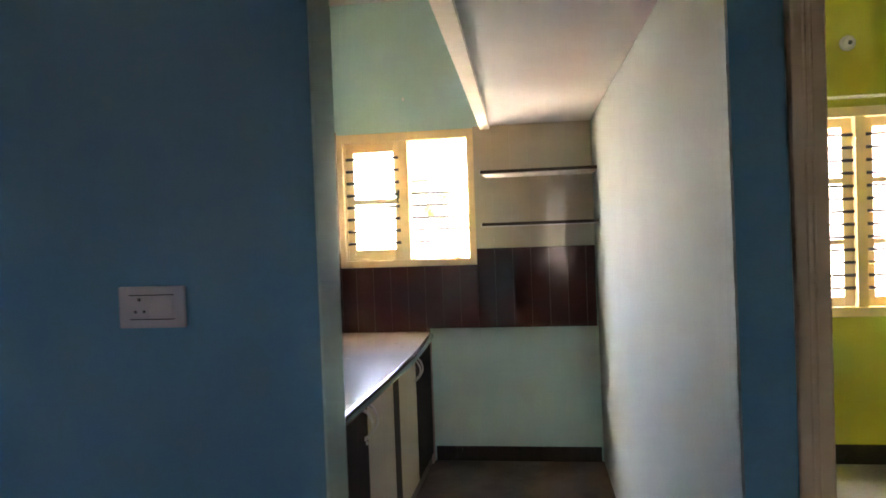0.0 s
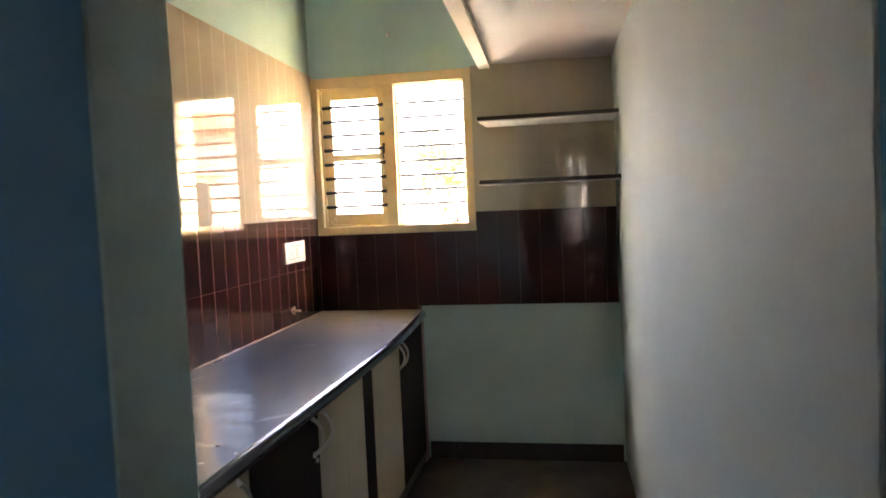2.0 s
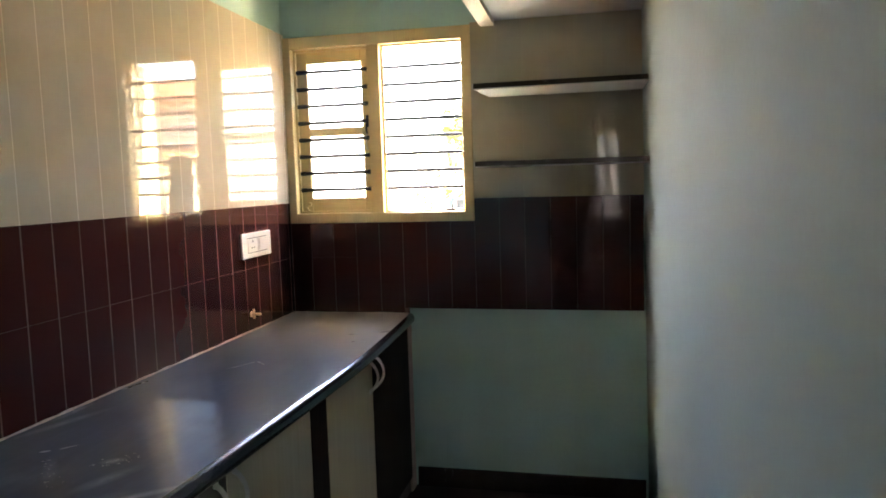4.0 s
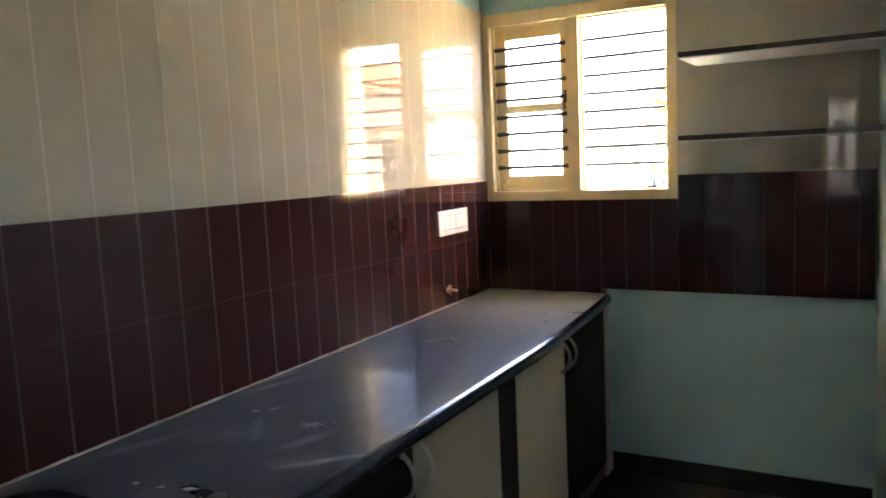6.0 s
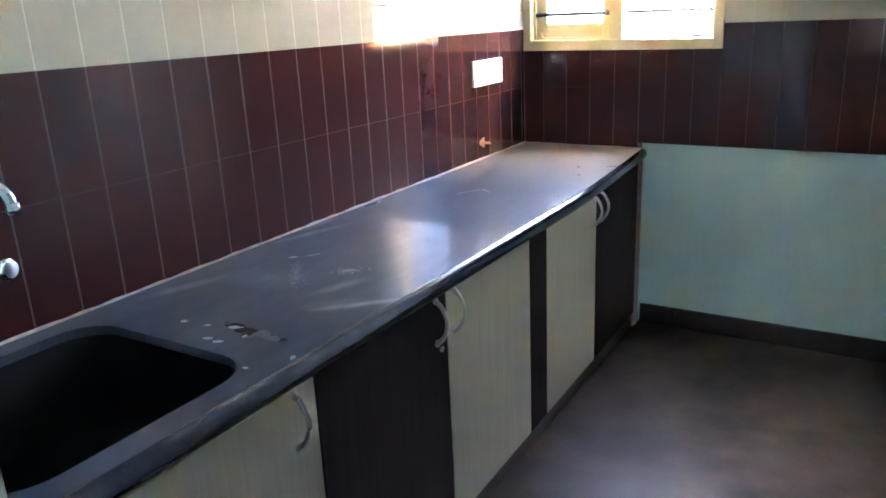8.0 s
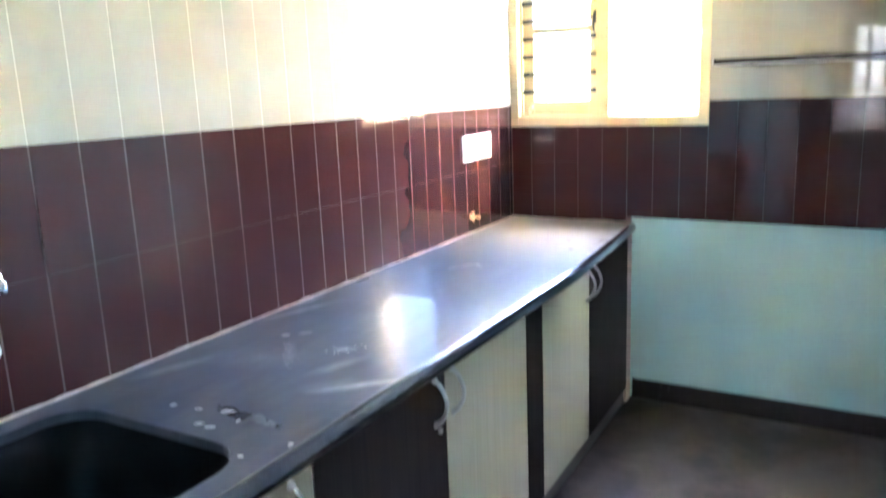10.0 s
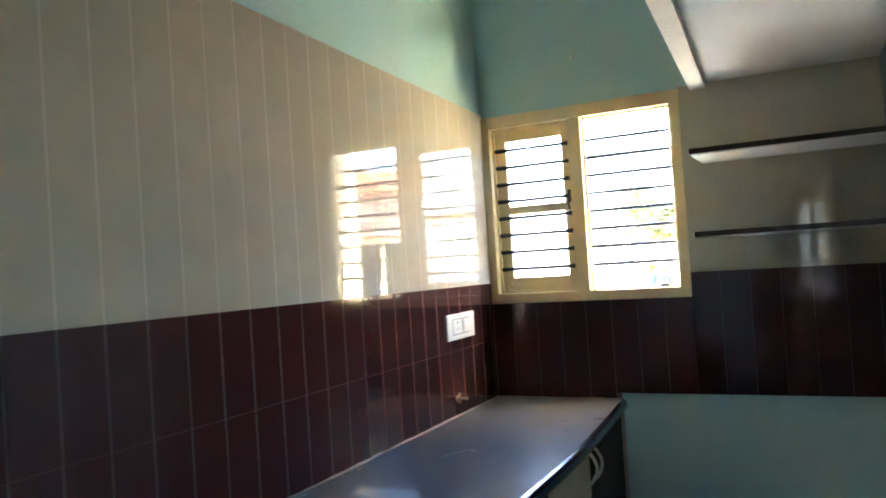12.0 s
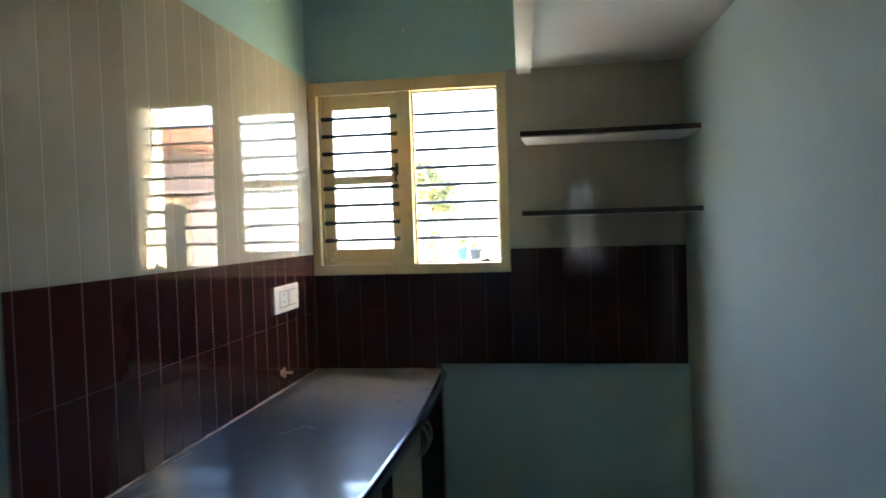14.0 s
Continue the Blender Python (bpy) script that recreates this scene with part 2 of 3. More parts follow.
def prism(points, z0, z1, mats=None, bevel=0.0):
    """An upright block on a footprint; mats: the material of each side, then top and bottom."""
    bm = bmesh.new()
    a = [bm.verts.new((x, y, z0)) for x, y in points]
    b = [bm.verts.new((x, y, z1)) for x, y in points]
    n = len(points)
    for i in range(n):
        f = bm.faces.new((a[i], a[(i + 1) % n], b[(i + 1) % n], b[i]))
        f.material_index = mats[i] if mats else 0
    bm.faces.new(a[::-1])
    bm.faces.new(b)
    if bevel:
        bmesh.ops.bevel(bm, geom=[e for e in bm.edges if abs(e.verts[0].co.z - e.verts[1].co.z) > 0.01], offset=bevel, segments=3, affect="EDGES")
    return bm


def join(*meshes):
    """One bmesh out of several."""
    out = bmesh.new()
    for bm in meshes:
        data = bpy.data.meshes.new("piece")
        bm.to_mesh(data)
        bm.free()
        out.from_mesh(data)
        bpy.data.meshes.remove(data)
    return out


def tube(path, radius, sides=12, closed_ends=True, radii=None):
    """A round bar along a path of points."""
    bm = bmesh.new()
    pts = [Vector(p) for p in path]
    rings = []
    for i, p in enumerate(pts):
        way = (pts[min(i + 1, len(pts) - 1)] - pts[max(i - 1, 0)]).normalized()
        side = way.orthogonal().normalized() if i == 0 else (side - way * side.dot(way)).normalized()
        up = way.cross(side)
        r = radii[i] if radii else radius
        rings.append([bm.verts.new(p + (side * math.cos(a) + up * math.sin(a)) * r) for a in (k * math.tau / sides for k in range(sides))])
    for a, b in zip(rings, rings[1:]):
        for k in range(sides):
            bm.faces.new((a[k], a[(k + 1) % sides], b[(k + 1) % sides], b[k]))
    if closed_ends:
        bm.faces.new(rings[0][::-1])
        bm.faces.new(rings[-1])
    return bm


def holed(plane_u, plane_w, holes, thick, axis="y", at=0.0):
    """A wall slab with rectangular openings: spans (u0, u1) x (w0, w1), holes as (u0, u1, w0, w1); thick from at."""
    us = sorted({*plane_u, *(h[0] for h in holes), *(h[1] for h in holes)})
    ws = sorted({*plane_w, *(h[2] for h in holes), *(h[3] for h in holes)})
    bm = bmesh.new()
    cache = {}

    def vert(u, w, d):
        key = (u, w, d)
        if key not in cache:
            cache[key] = bm.verts.new((u, at + d * thick, w) if axis == "y" else (at + d * thick, u, w))
        return cache[key]

    def solid(i, j):
        if not (0 <= i < len(us) - 1 and 0 <= j < len(ws) - 1):
            return False
        u, w = (us[i] + us[i + 1]) / 2, (ws[j] + ws[j + 1]) / 2
        return not any(h[0] < u < h[1] and h[2] < w < h[3] for h in holes)

    for i in range(len(us) - 1):
        for j in range(len(ws) - 1):
            if not solid(i, j):
                continue
            u0, u1, w0, w1 = us[i], us[i + 1], ws[j], ws[j + 1]
            for d in (0, 1):
                bm.faces.new([vert(*p, d) for p in ((u0, w0), (u1, w0), (u1, w1), (u0, w1))])
            for di, dj, p, q in ((-1, 0, (u0, w0), (u0, w1)), (1, 0, (u1, w0), (u1, w1)), (0, -1, (u0, w0), (u1, w0)), (0, 1, (u0, w1), (u1, w1))):
                if not solid(i + di, j + dj):
                    bm.faces.new((vert(*p, 0), vert(*q, 0), vert(*q, 1), vert(*p, 1)))
    return bm


# ---- plan ----
R0, R1 = (1.703, 0.0), (1.850, -3.385)  # plain side wall, far and near end
CEIL = 3.07
COUNTER = 0.86
FRONT_IN, FRONT_OUT = -3.155, -3.385     # partition towards the living room
JAMB = 0.946
WIN = (0.0, 0.938, 1.303, 2.200)       # kitchen window, outside of its frame
DOOR_IN = R1[1] + 0.14                 # bedroom side of the doorway wall
UNSEEN_WINS = ((1.18, 1.58, 0.75, 2.08), (-1.7, -0.85, 1.5, 2.85))   # narrow living room windows: one mirrored in the tiles, one added for light
BWIN = (2.792, 3.822, 0.914, 2.198)      # bedroom window
SOFFIT = 2.208


def right_x(y):
    return R0[0] + (R1[0] - R0[0]) * (y - R0[1]) / (R1[1] - R0[1])


# ---- structure ----
setting("floor", box((-2.6, -7.6, -0.12), (4.7, 0.2, 0.0)), m_floor, "dusty dark brown polished stone floor with stains")
setting("floor_bedroom", prism([(2.0, DOOR_IN), (4.6, DOOR_IN), (4.6, 0.0), (1.84, 0.0)], 0.0, 0.004), m_tile_floor, "pale grey tiled floor of the bedroom")
setting("ceiling", box((-2.6, -7.6, CEIL), (4.7, 0.2, CEIL + 0.12)), m_white, "white painted plaster ceiling")
setting("wall_north", holed((-0.6, 1.77), (0.0, CEIL), [(WIN[0] + 0.02, WIN[1] - 0.02, WIN[2] + 0.02, WIN[3] - 0.02)], 0.2), m_mint, "mint green painted plaster wall around the kitchen window")
setting("wall_north_bedroom", holed((1.77, 4.7), (0.0, CEIL), [(BWIN[0] + 0.02, BWIN[1] - 0.02, BWIN[2] + 0.02, BWIN[3] - 0.02)], 0.2), m_lime, "lime green painted bedroom wall with a window")
setting("wall_west", box((-0.2, FRONT_IN, 0.0), (0.0, 0.0, CEIL)), m_mint, "mint green painted kitchen wall above the tiles")
east = setting("wall_east", prism([R1, R0, (R0[0] + 0.12, 0.0), (R1[0] + 0.115, R1[1])], 0.0, CEIL, [0, 0, 1, 2], 0.004), [m_mint_dim, m_lime, m_blue], "plain mint painted partition wall, toned darker for shade, with a blue end")
for v in east.data.vertices:      # the plaster leans a little towards the top
    v.co.x += 0.016 * (1 - v.co.z / 1.5)
setting("wall_south", prism([(-2.5, FRONT_OUT), (JAMB + 0.022, FRONT_OUT), (JAMB, FRONT_IN), (-2.5, FRONT_IN)], 0.0, CEIL, [1, 0, 0, 0], 0.004), [m_mint, m_blue], "deep blue painted partition wall with a mint green jamb")
setting("wall_bedroom_front", holed((1.966, 4.6), (0.0, CEIL), [(1.966, 2.906, 0.0, 2.225)], 0.14, "y", R1[1]), m_blue, "deep blue painted wall around the bedroom doorway")
setting("wall_living_west", box((-2.6, -7.5, 0), (-2.5, FRONT_IN, CEIL)), m_blue, "blue painted living room side wall")
setting("wall_bedroom_east", box((4.6, DOOR_IN, 0), (4.7, 0.0, CEIL)), m_lime, "lime painted bedroom side wall")
setting("wall_living_east", box((4.6, -7.5, 0), (4.7, DOOR_IN, CEIL)), m_blue, "blue painted living room side wall")
setting("wall_living_back", holed((-2.6, 4.7), (0.0, CEIL), UNSEEN_WINS, 0.2, "y", -7.7), m_beige, "beige painted living room back wall with an opening")


def bedroom_door():
    """Cream door frame of the bedroom doorway."""
    y0, y1 = R1[1] - 0.012, R1[1] + 0.152
    ob = tagged(new("door_1"), "cream painted wooden door frame, doorway open", "door", "", "structure")
    for name, lo, hi in (("jamb", (1.966, y0, 0), (2.034, y1, 2.145)), ("jamb", (2.838, y0, 0), (2.906, y1, 2.145)), ("head", (1.966, y0, 2.145), (2.906, y1, 2.225))):
        post = part(name, box(lo, hi, 0.006), m_frame, ob)
        if name == "jamb":      # planed beads down the face
            for k in (0.022, 0.034):
                part("bead", box((lo[0] + k, y0 - 0.003, 0.0), (lo[0] + k + 0.006, y0 + 0.004, 2.145), 0.0015, 1), m_frame, post)
    return ob


bedroom_door()


def loft():
    """Loft slab over the side of the kitchen with a hanging lip."""
    end = FRONT_IN
    lip = [(0.986, 0.0), (1.050, 0.0), (1.050 - 0.0585 * end, end), (0.986 - 0.0585 * end, end)]
    slab = [(1.050, 0.0), (R0[0], 0.0), (right_x(end), end), (1.050 - 0.0585 * end, end)]
    setting("loft_slab", prism(slab, SOFFIT, SOFFIT + 0.09), m_white, "white painted concrete loft slab above the shelves")
    setting("loft_lip", prism(lip, 2.186, SOFFIT + 0.16, None, 0.004), m_lip, "creamy white painted lip along the edge of the loft slab")


loft()
setting("baseboard", box((0.622, -0.014, 0.0), (R0[0] + 0.004, 0.0, 0.096), 0.003), m_skirt, "dark polished granite skirting along the far wall")
setting("baseboard_bedroom", box((1.9, -0.014, 0.0), (4.6, 0.0, 0.125), 0.003), m_skirt, "dark maroon skirting of the bedroom")


# ---- windows ----
def bar(x0, x1, y, z, flat0, flat1):
    """A round iron bar, hammered flat at its ends."""
    pts, rad = [], []
    for x, r in ((x0, 0.0105), (x0 + flat0, 0.0105), (x0 + flat0 + 0.006, 0.0082), (x1 - flat1 - 0.006, 0.0082), (x1 - flat1, 0.0105), (x1, 0.0105)):
        pts.append((x, y, z))
        rad.append(r)
    return tube(pts, 0.005, 10, True, rad)


def kitchen_window():
    x0, x1, z0, z1 = WIN
    win = tagged(new("window_1"), "cream painted wooden window with iron bars, one sash shut, one open", "window", "", "structure")
    ya, yb = -0.014, 0.085
    lx0, lx1, rx0, rx1 = 0.050, 0.436, 0.497, 0.893
    lz0, lz1 = 1.350, 2.142
    frame_bm = join(box((x0 + 0.004, ya, z0), (lx0, yb, z1), 0.004), box((rx1, ya, z0), (x1, yb, z1), 0.004), box((lx1, ya + 0.003, lz0), (rx0, yb, lz1), 0.004),
                    box((lx0 - 0.002, ya + 0.001, z0), (rx1 + 0.002, yb, lz0), 0.004), box((lx0 - 0.002, ya + 0.001, lz1), (rx1 + 0.002, yb, z1), 0.004))
    part("window_frame", frame_bm, m_cream, win)
    # raised bead around each light
    for a, b, n in ((lx0, lx1, "bead"), (rx0, rx1, "bead")):
        w, t = 0.010, 0.022
        part(n, join(box((a, t, lz0), (a + w, t + 0.012, lz1)), box((b - w, t, lz0), (b, t + 0.012, lz1)), box((a + w, t, lz0), (b - w, t + 0.012, lz0 + w)), box((a + w, t, lz1 - w), (b - w, t + 0.012, lz1))), m_cream, win)
    # shut sash
    sy0, sy1 = 0.050, 0.082
    gx0, gx1 = 0.108, 0.384
    panes = ((1.423, 1.727), (1.767, 2.079))
    sash = part("sash", join(box((lx0 + 0.003, sy0, lz0 + 0.003), (gx0, sy1, lz1 - 0.003), 0.003), box((gx1, sy0, lz0 + 0.003), (lx1 - 0.003, sy1, lz1 - 0.003), 0.003),
                             box((gx0, sy0, lz0 + 0.003), (gx1, sy1, panes[0][0]), 0.003), box((gx0, sy0, panes[0][1]), (gx1, sy1, panes[1][0]), 0.003), box((gx0, sy0, panes[1][1]), (gx1, sy1, lz1 - 0.003), 0.003)), m_cream, win, "shut cream sash")
    for a, b in panes:
        p = part("pane", box((gx0 - 0.004, 0.064, a - 0.004), (gx1 + 0.004, 0.068, b + 0.004)), m_frost, sash, "frosted glass pane")
        p.visible_shadow = False
    # open sash folded right back: its hinge stile and rail ends stand beside the outer reveal
    oy0 = 0.098
    part("sash", join(box((0.895, oy0, lz0 + 0.003), (0.923, oy0 + 0.062, lz1 - 0.003), 0.003), box((0.897, oy0 + 0.064, lz0 + 0.003), (0.921, oy0 + 0.135, lz1 - 0.003), 0.003)), m_cream, win, "cream sash standing open outwards")
    for i in range(8):
        z = 2.037 - 0.0817 * i
        part("bar", bar(lx0, lx1, 0.034, z, 0.055 - 0.003 * i, 0.028), m_iron, win, "dark iron bar", True)
        part("bar", bar(rx0, rx1, 0.034, z, 0.004, 0.004), m_iron, win, "dark iron bar", True)
    # latch and stay
    latch = part("latch", join(box((0.404, 0.040, 1.762), (0.424, 0.050, 1.820), 0.003), tube([(0.414, 0.030, 1.795), (0.414, 0.044, 1.795)], 0.006, 10), tube([(0.414, 0.028, 1.795), (0.410, 0.026, 1.755), (0.414, 0.028, 1.73)], 0.0045, 8)), m_iron, win, "small dark latch", True)
    part("stay", join(tube([(0.407, 0.044, 1.73), (0.403, 0.042, 1.68), (0.410, 0.044, 1.65)], 0.003, 8)), m_steel, win, "thin metal stay")
    part("stay", join(tube([(0.075, 0.044, 1.380), (0.10, 0.02, 1.360), (0.13, 0.012, 1.358), (0.20, 0.012, 1.360)], 0.004, 8), tube([(0.095, 0.046, 1.395), (0.095, 0.03, 1.395)], 0.010, 10), tube([(0.10, 0.03, 1.352), (0.086, 0.03, 1.378), (0.095, 0.03, 1.392)], 0.004, 8)), m_cream, win, "cream painted window stay")
    part("latch", join(box((0.797, 0.020, 1.352), (0.842, 0.034, 1.364), 0.003), tube([(0.827, 0.026, 1.362), (0.827, 0.026, 1.385)], 0.006, 8)), m_iron, win, "small dark bolt")


def barred_window(name, rect, y, thick_sign, label, bars=13, f=0.06, st=0.06, skin=None):
    x0, x1, z0, z1 = rect
    win = tagged(new(name), label, "window", "", "structure")
    s = thick_sign
    ya, yb = sorted((y - 0.012 * s, y + 0.09 * s))
    m = (x0 + x1) / 2
    part("window_frame", join(box((x0, ya, z0), (x0 + f, yb, z1), 0.004), box((x1 - f, ya, z0), (x1, yb, z1), 0.004), box((m - f / 2, ya, z0 + f), (m + f / 2, yb, z1 - f), 0.004),
                              box((x0 + f, ya, z0), (x1 - f, yb, z0 + f), 0.004), box((x0 + f, ya, z1 - f), (x1 - f, yb, z1), 0.004)), m_cream, win)
    for a, b in ((x0 + f, m - f / 2), (m + f / 2, x1 - f)):
        c, d = sorted((y + 0.05 * s, y + 0.08 * s))
        zs = [z0 + f, z0 + f + 0.06, (z0 + z1) / 2 - 0.20, (z0 + z1) / 2 - 0.165, (z0 + z1) / 2 + 0.18, (z0 + z1) / 2 + 0.215, z1 - f - 0.06, z1 - f]
        pieces = [box((a, c, z0 + f), (a + st, d, z1 - f), 0.003), box((b - st, c, z0 + f), (b, d, z1 - f), 0.003)]
        pieces += [box((a + st, c, zs[i]), (b - st, d, zs[i + 1]), 0.003) for i in (0, 2, 4, 6)]
        sash = part("sash", join(*pieces), m_cream, win, "cream sash")
        for i in (1, 3, 5):
            p = part("pane", box((a + st - 0.004, (c + d) / 2 - 0.002, zs[i] - 0.004), (b - st + 0.004, (c + d) / 2 + 0.002, zs[i + 1] + 0.004)), skin or m_glass, sash)
            p.visible_shadow = False
        for i in range(bars):
            part("bar", bar(a, b, y + 0.034 * s, z1 - 0.165 - 0.0775 * i * (z1 - z0) / 1.265, 0.05, 0.05), m_iron, win, "dark iron bar", True)


kitchen_window()
barred_window("window_2", BWIN, 0.0, 1, "cream painted wooden bedroom window with dark iron bars")
# the second, high window is invented to brighten the blue wall
for number, rect in enumerate(UNSEEN_WINS, 3):
    barred_window("window_%d" % number, rect, -7.5, -1, "unseen narrow cream painted living room window with tinted panes and iron bars", 12, 0.032, 0.018, m_tint)


# ---- kitchen counter and cabinets ----
SINK = (0.078, 0.602, -3.02, -2.497)


def nose(y):
    """Front line of the stone, drawn in at the far corner."""
    return 0.662 - 0.058 * max(0.0, 1 + y / 0.95) ** 1.3



def rounded(x0, x1, y0, y1, r, n=7):
    pts = []
    for cx, cy, a in ((x1 - r, y1 - r, 0), (x0 + r, y1 - r, 90), (x0 + r, y0 + r, 180), (x1 - r, y0 + r, 270)):
        for k in range(n + 1):
            b = radians(a + 90 * k / n)
            pts.append((cx + r * math.cos(b), cy + r * math.sin(b)))
    return pts


def countertop():
    ob = thing("countertop", (0.3, -1.6, COUNTER), "long dark grey polished granite countertop, dusty and stained", "countertop")
    inv = Matrix.Translation((-0.3, 1.6, -COUNTER))
    outer = [(nose(FRONT_IN * k / 60), FRONT_IN * k / 60) for k in range(60, -1, -1)] + [(0.0, 0.0), (0.0, FRONT_IN)]
    hole = rounded(*SINK, 0.095)
    bm = bmesh.new()
    for z in (COUNTER, COUNTER - 0.022):
        edges = []
        for loop in (outer, hole):
            vs = [bm.verts.new((x, y, z)) for x, y in loop]
            edges += [bm.edges.new((vs[i], vs[(i + 1) % len(vs)])) for i in range(len(vs))]
        bmesh.ops.triangle_fill(bm, edges=edges, use_beauty=True)
    bm.verts.ensure_lookup_table()
    vs = list(bm.verts)
    total = len(outer) + len(hole)
    for start, count in ((0, len(outer)), (len(outer), len(hole))):
        for i in range(count):
            a, b = vs[start + i], vs[start + (i + 1) % count]
            bm.faces.new((a, b, vs[start + total + (i + 1) % count], vs[start + total + i]))
    bm.transform(inv)
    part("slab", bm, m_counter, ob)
    # bullnose along the front
    bm = bmesh.new()
    profile = [(0.0, COUNTER)] + [(0.022 * math.sin(radians(a)), COUNTER - 0.026 + 0.026 * math.cos(radians(a))) for a in range(10, 181, 17)] + [(0.0, COUNTER - 0.052)]
    rows = []
    for k in range(61):
        y = FRONT_IN * k / 60
        rows.append([bm.verts.new((x + nose(y), y, z)) for x, z in profile])
    for a, b in zip(rows, rows[1:]):
        for i in range(len(profile) - 1):
            bm.faces.new((a[i], a[i + 1], b[i + 1], b[i]))
    bm.faces.new(rows[0])
    bm.faces.new(rows[-1][::-1])
    bm.transform(inv)
    part("edge", bm, m_edge, ob, "rounded polished front edge", True)
    # uneven cement bead along the wall
    rng = random.Random(2)
    pts = [(0.0135 + rng.uniform(-0.001, 0.001), FRONT_IN + 0.001 - FRONT_IN * k / 70 * 0.995, COUNTER + 0.001) for k in range(71)]
    bm = tube(pts, 0.004, 6, True, [rng.uniform(0.003, 0.0065) for k in pts])
    bm.transform(inv)
    part("joint_bead", bm, plain("cement bead", (0.45, 0.35, 0.29), 0.8), ob, "pale uneven cement bead along the tiles", True)
    pts = [(0.02 + 0.58 * k / 20, -0.0135, COUNTER + 0.001) for k in range(21)]
    bm = tube(pts, 0.004, 6, True, [rng.uniform(0.002, 0.005) for k in pts])
    bm.transform(inv)
    part("joint_bead", bm, bpy.data.materials["cement bead"], ob, "", True)


countertop()


def sink():
    ob = thing("sink", (0.34, -2.75, 0.62), "black undermount kitchen sink with rounded corners", "sink")
    inv = Matrix.Translation((-0.34, 2.75, -0.62))
    bm = bmesh.new()
    loops = []
    for inset, z, r in ((-0.012, COUNTER - 0.0225, 0.10), (0.002, COUNTER - 0.024, 0.095), (0.012, 0.70, 0.09), (0.03, 0.645, 0.085), (0.06, 0.63, 0.07)):
        x0, x1, y0, y1 = SINK
        loops.append([bm.verts.new((x, y, z)) for x, y in rounded(x0 + inset, x1 - inset, y0 + inset, y1 - inset, r)])
    for a, b in zip(loops, loops[1:]):
        for i in range(len(a)):
            bm.faces.new((a[i], a[(i + 1) % len(a)], b[(i + 1) % len(a)], b[i]))
    bm.faces.new(loops[-1])
    bm.transform(inv)
    part("basin", bm, m_sink, ob, "", True)
    part("drain", tube([(0, 0, 0.012), (0, 0, 0.018)], 0.045, 20), m_steel, ob, "round steel drain")


sink()
DOOR_X = 0.614
SHEAR = Matrix.Identity(4)
SHEAR[0][1] = -0.020      # the fronts run a little out of square


def handle(y, z0, z1, parent):
    """A bowed steel pull on two feet."""
    n = 12
    pts = [(DOOR_X + 0.002 + 0.034 * math.sin(math.pi * k / n) ** 0.7, y, z0 + (z1 - z0) * k / n) for k in range(n + 1)]
    rad = [0.0068 - 0.0012 * math.sin(math.pi * k / n) for k in range(n + 1)]
    feet = [tube([(DOOR_X - 0.001, y, z), (DOOR_X + 0.005, y, z)], 0.010, 12) for z in (z0, z1)]
    part("handle", join(tube(pts, 0.006, 10, True, rad), *feet), m_steel, parent, "bowed brushed steel handle", True)


def base_cabinet(y0, y1, doors, label):
    """A base unit open at the top: side, bottom and doors as (y0, y1, material, handle y)."""
    ob = thing("base_cabinet", (0.3, (y0 + y1) / 2, 0.0), label, "cabinet", "base cabinets under the countertop")
    org = ob.location.copy()

    def put(name, bm, mat, parent=None, note=""):
        bm.transform(Matrix.Translation(-org) @ SHEAR)
        return part(name, bm, mat, parent or ob, note)

    back = 0.02 * y0 + 0.07
    f = DOOR_X - 0.023
    put("body", join(box((back, y0, 0.09), (f, y0 + 0.016, 0.80)), box((back, y1 - 0.016, 0.09), (f, y1, 0.80)), box((back, y0 + 0.016, 0.09), (f, y1 - 0.016, 0.106)), box((f - 0.012, y0 + 0.016, 0.775), (f, y1 - 0.016, 0.81))), m_wenge)
    put("plinth", box((f - 0.03, y0, 0.0), (DOOR_X - 0.012, y1, 0.072), 0.003), m_plinth, None, "dusty purple-brown stone plinth")
    for a, b, mat, hy in doors:
        d = put("door", box((DOOR_X - 0.020, a + 0.0015, 0.075), (DOOR_X, b - 0.0015, 0.806), 0.0015, 1), mat, None, "ivory wood-grain laminate door" if mat is m_laminate else "dark wenge laminate door")
        if hy is not None:
            n0 = set(bpy.data.objects)
            handle(hy, 0.672, 0.793, d)
            for o in set(bpy.data.objects) - n0:
                o.data.transform(Matrix.Translation(-org) @ SHEAR)
            if mat is m_wenge and a < -1.0:
                put("lock", tube([(DOOR_X - 0.002, hy + 0.02, 0.648), (DOOR_X + 0.006, hy + 0.02, 0.648)], 0.008, 14), m_steel, d, "small round lock")
    return ob


base_cabinet(-3.153, -2.972, [(-3.153, -2.972, m_wenge, None)], "dark wenge base cabinet beside the partition wall")
base_cabinet(-2.970, -2.402, [(-2.970, -2.402, m_laminate, -2.470)], "ivory laminate base cabinet under the sink")
base_cabinet(-2.400, -1.304, [(-2.400, -1.852, m_wenge, -1.910), (-1.852, -1.304, m_laminate, -1.815)], "base cabinet with one dark and one ivory door")
base_cabinet(-1.302, -1.160, [(-1.302, -1.160, m_wenge, None)], "narrow dark wenge filler cabinet")
base_cabinet(-1.158, -0.090, [(-1.158, -0.652, m_laminate, -0.690), (-0.652, -0.090, m_wenge, -0.610)], "base cabinet with ivory and dark doors beside the far wall")
fill = thing("filler_strip", (0.60, -0.05, 0.0), "pale pinkish plaster strip between cabinet and wall", "filler")
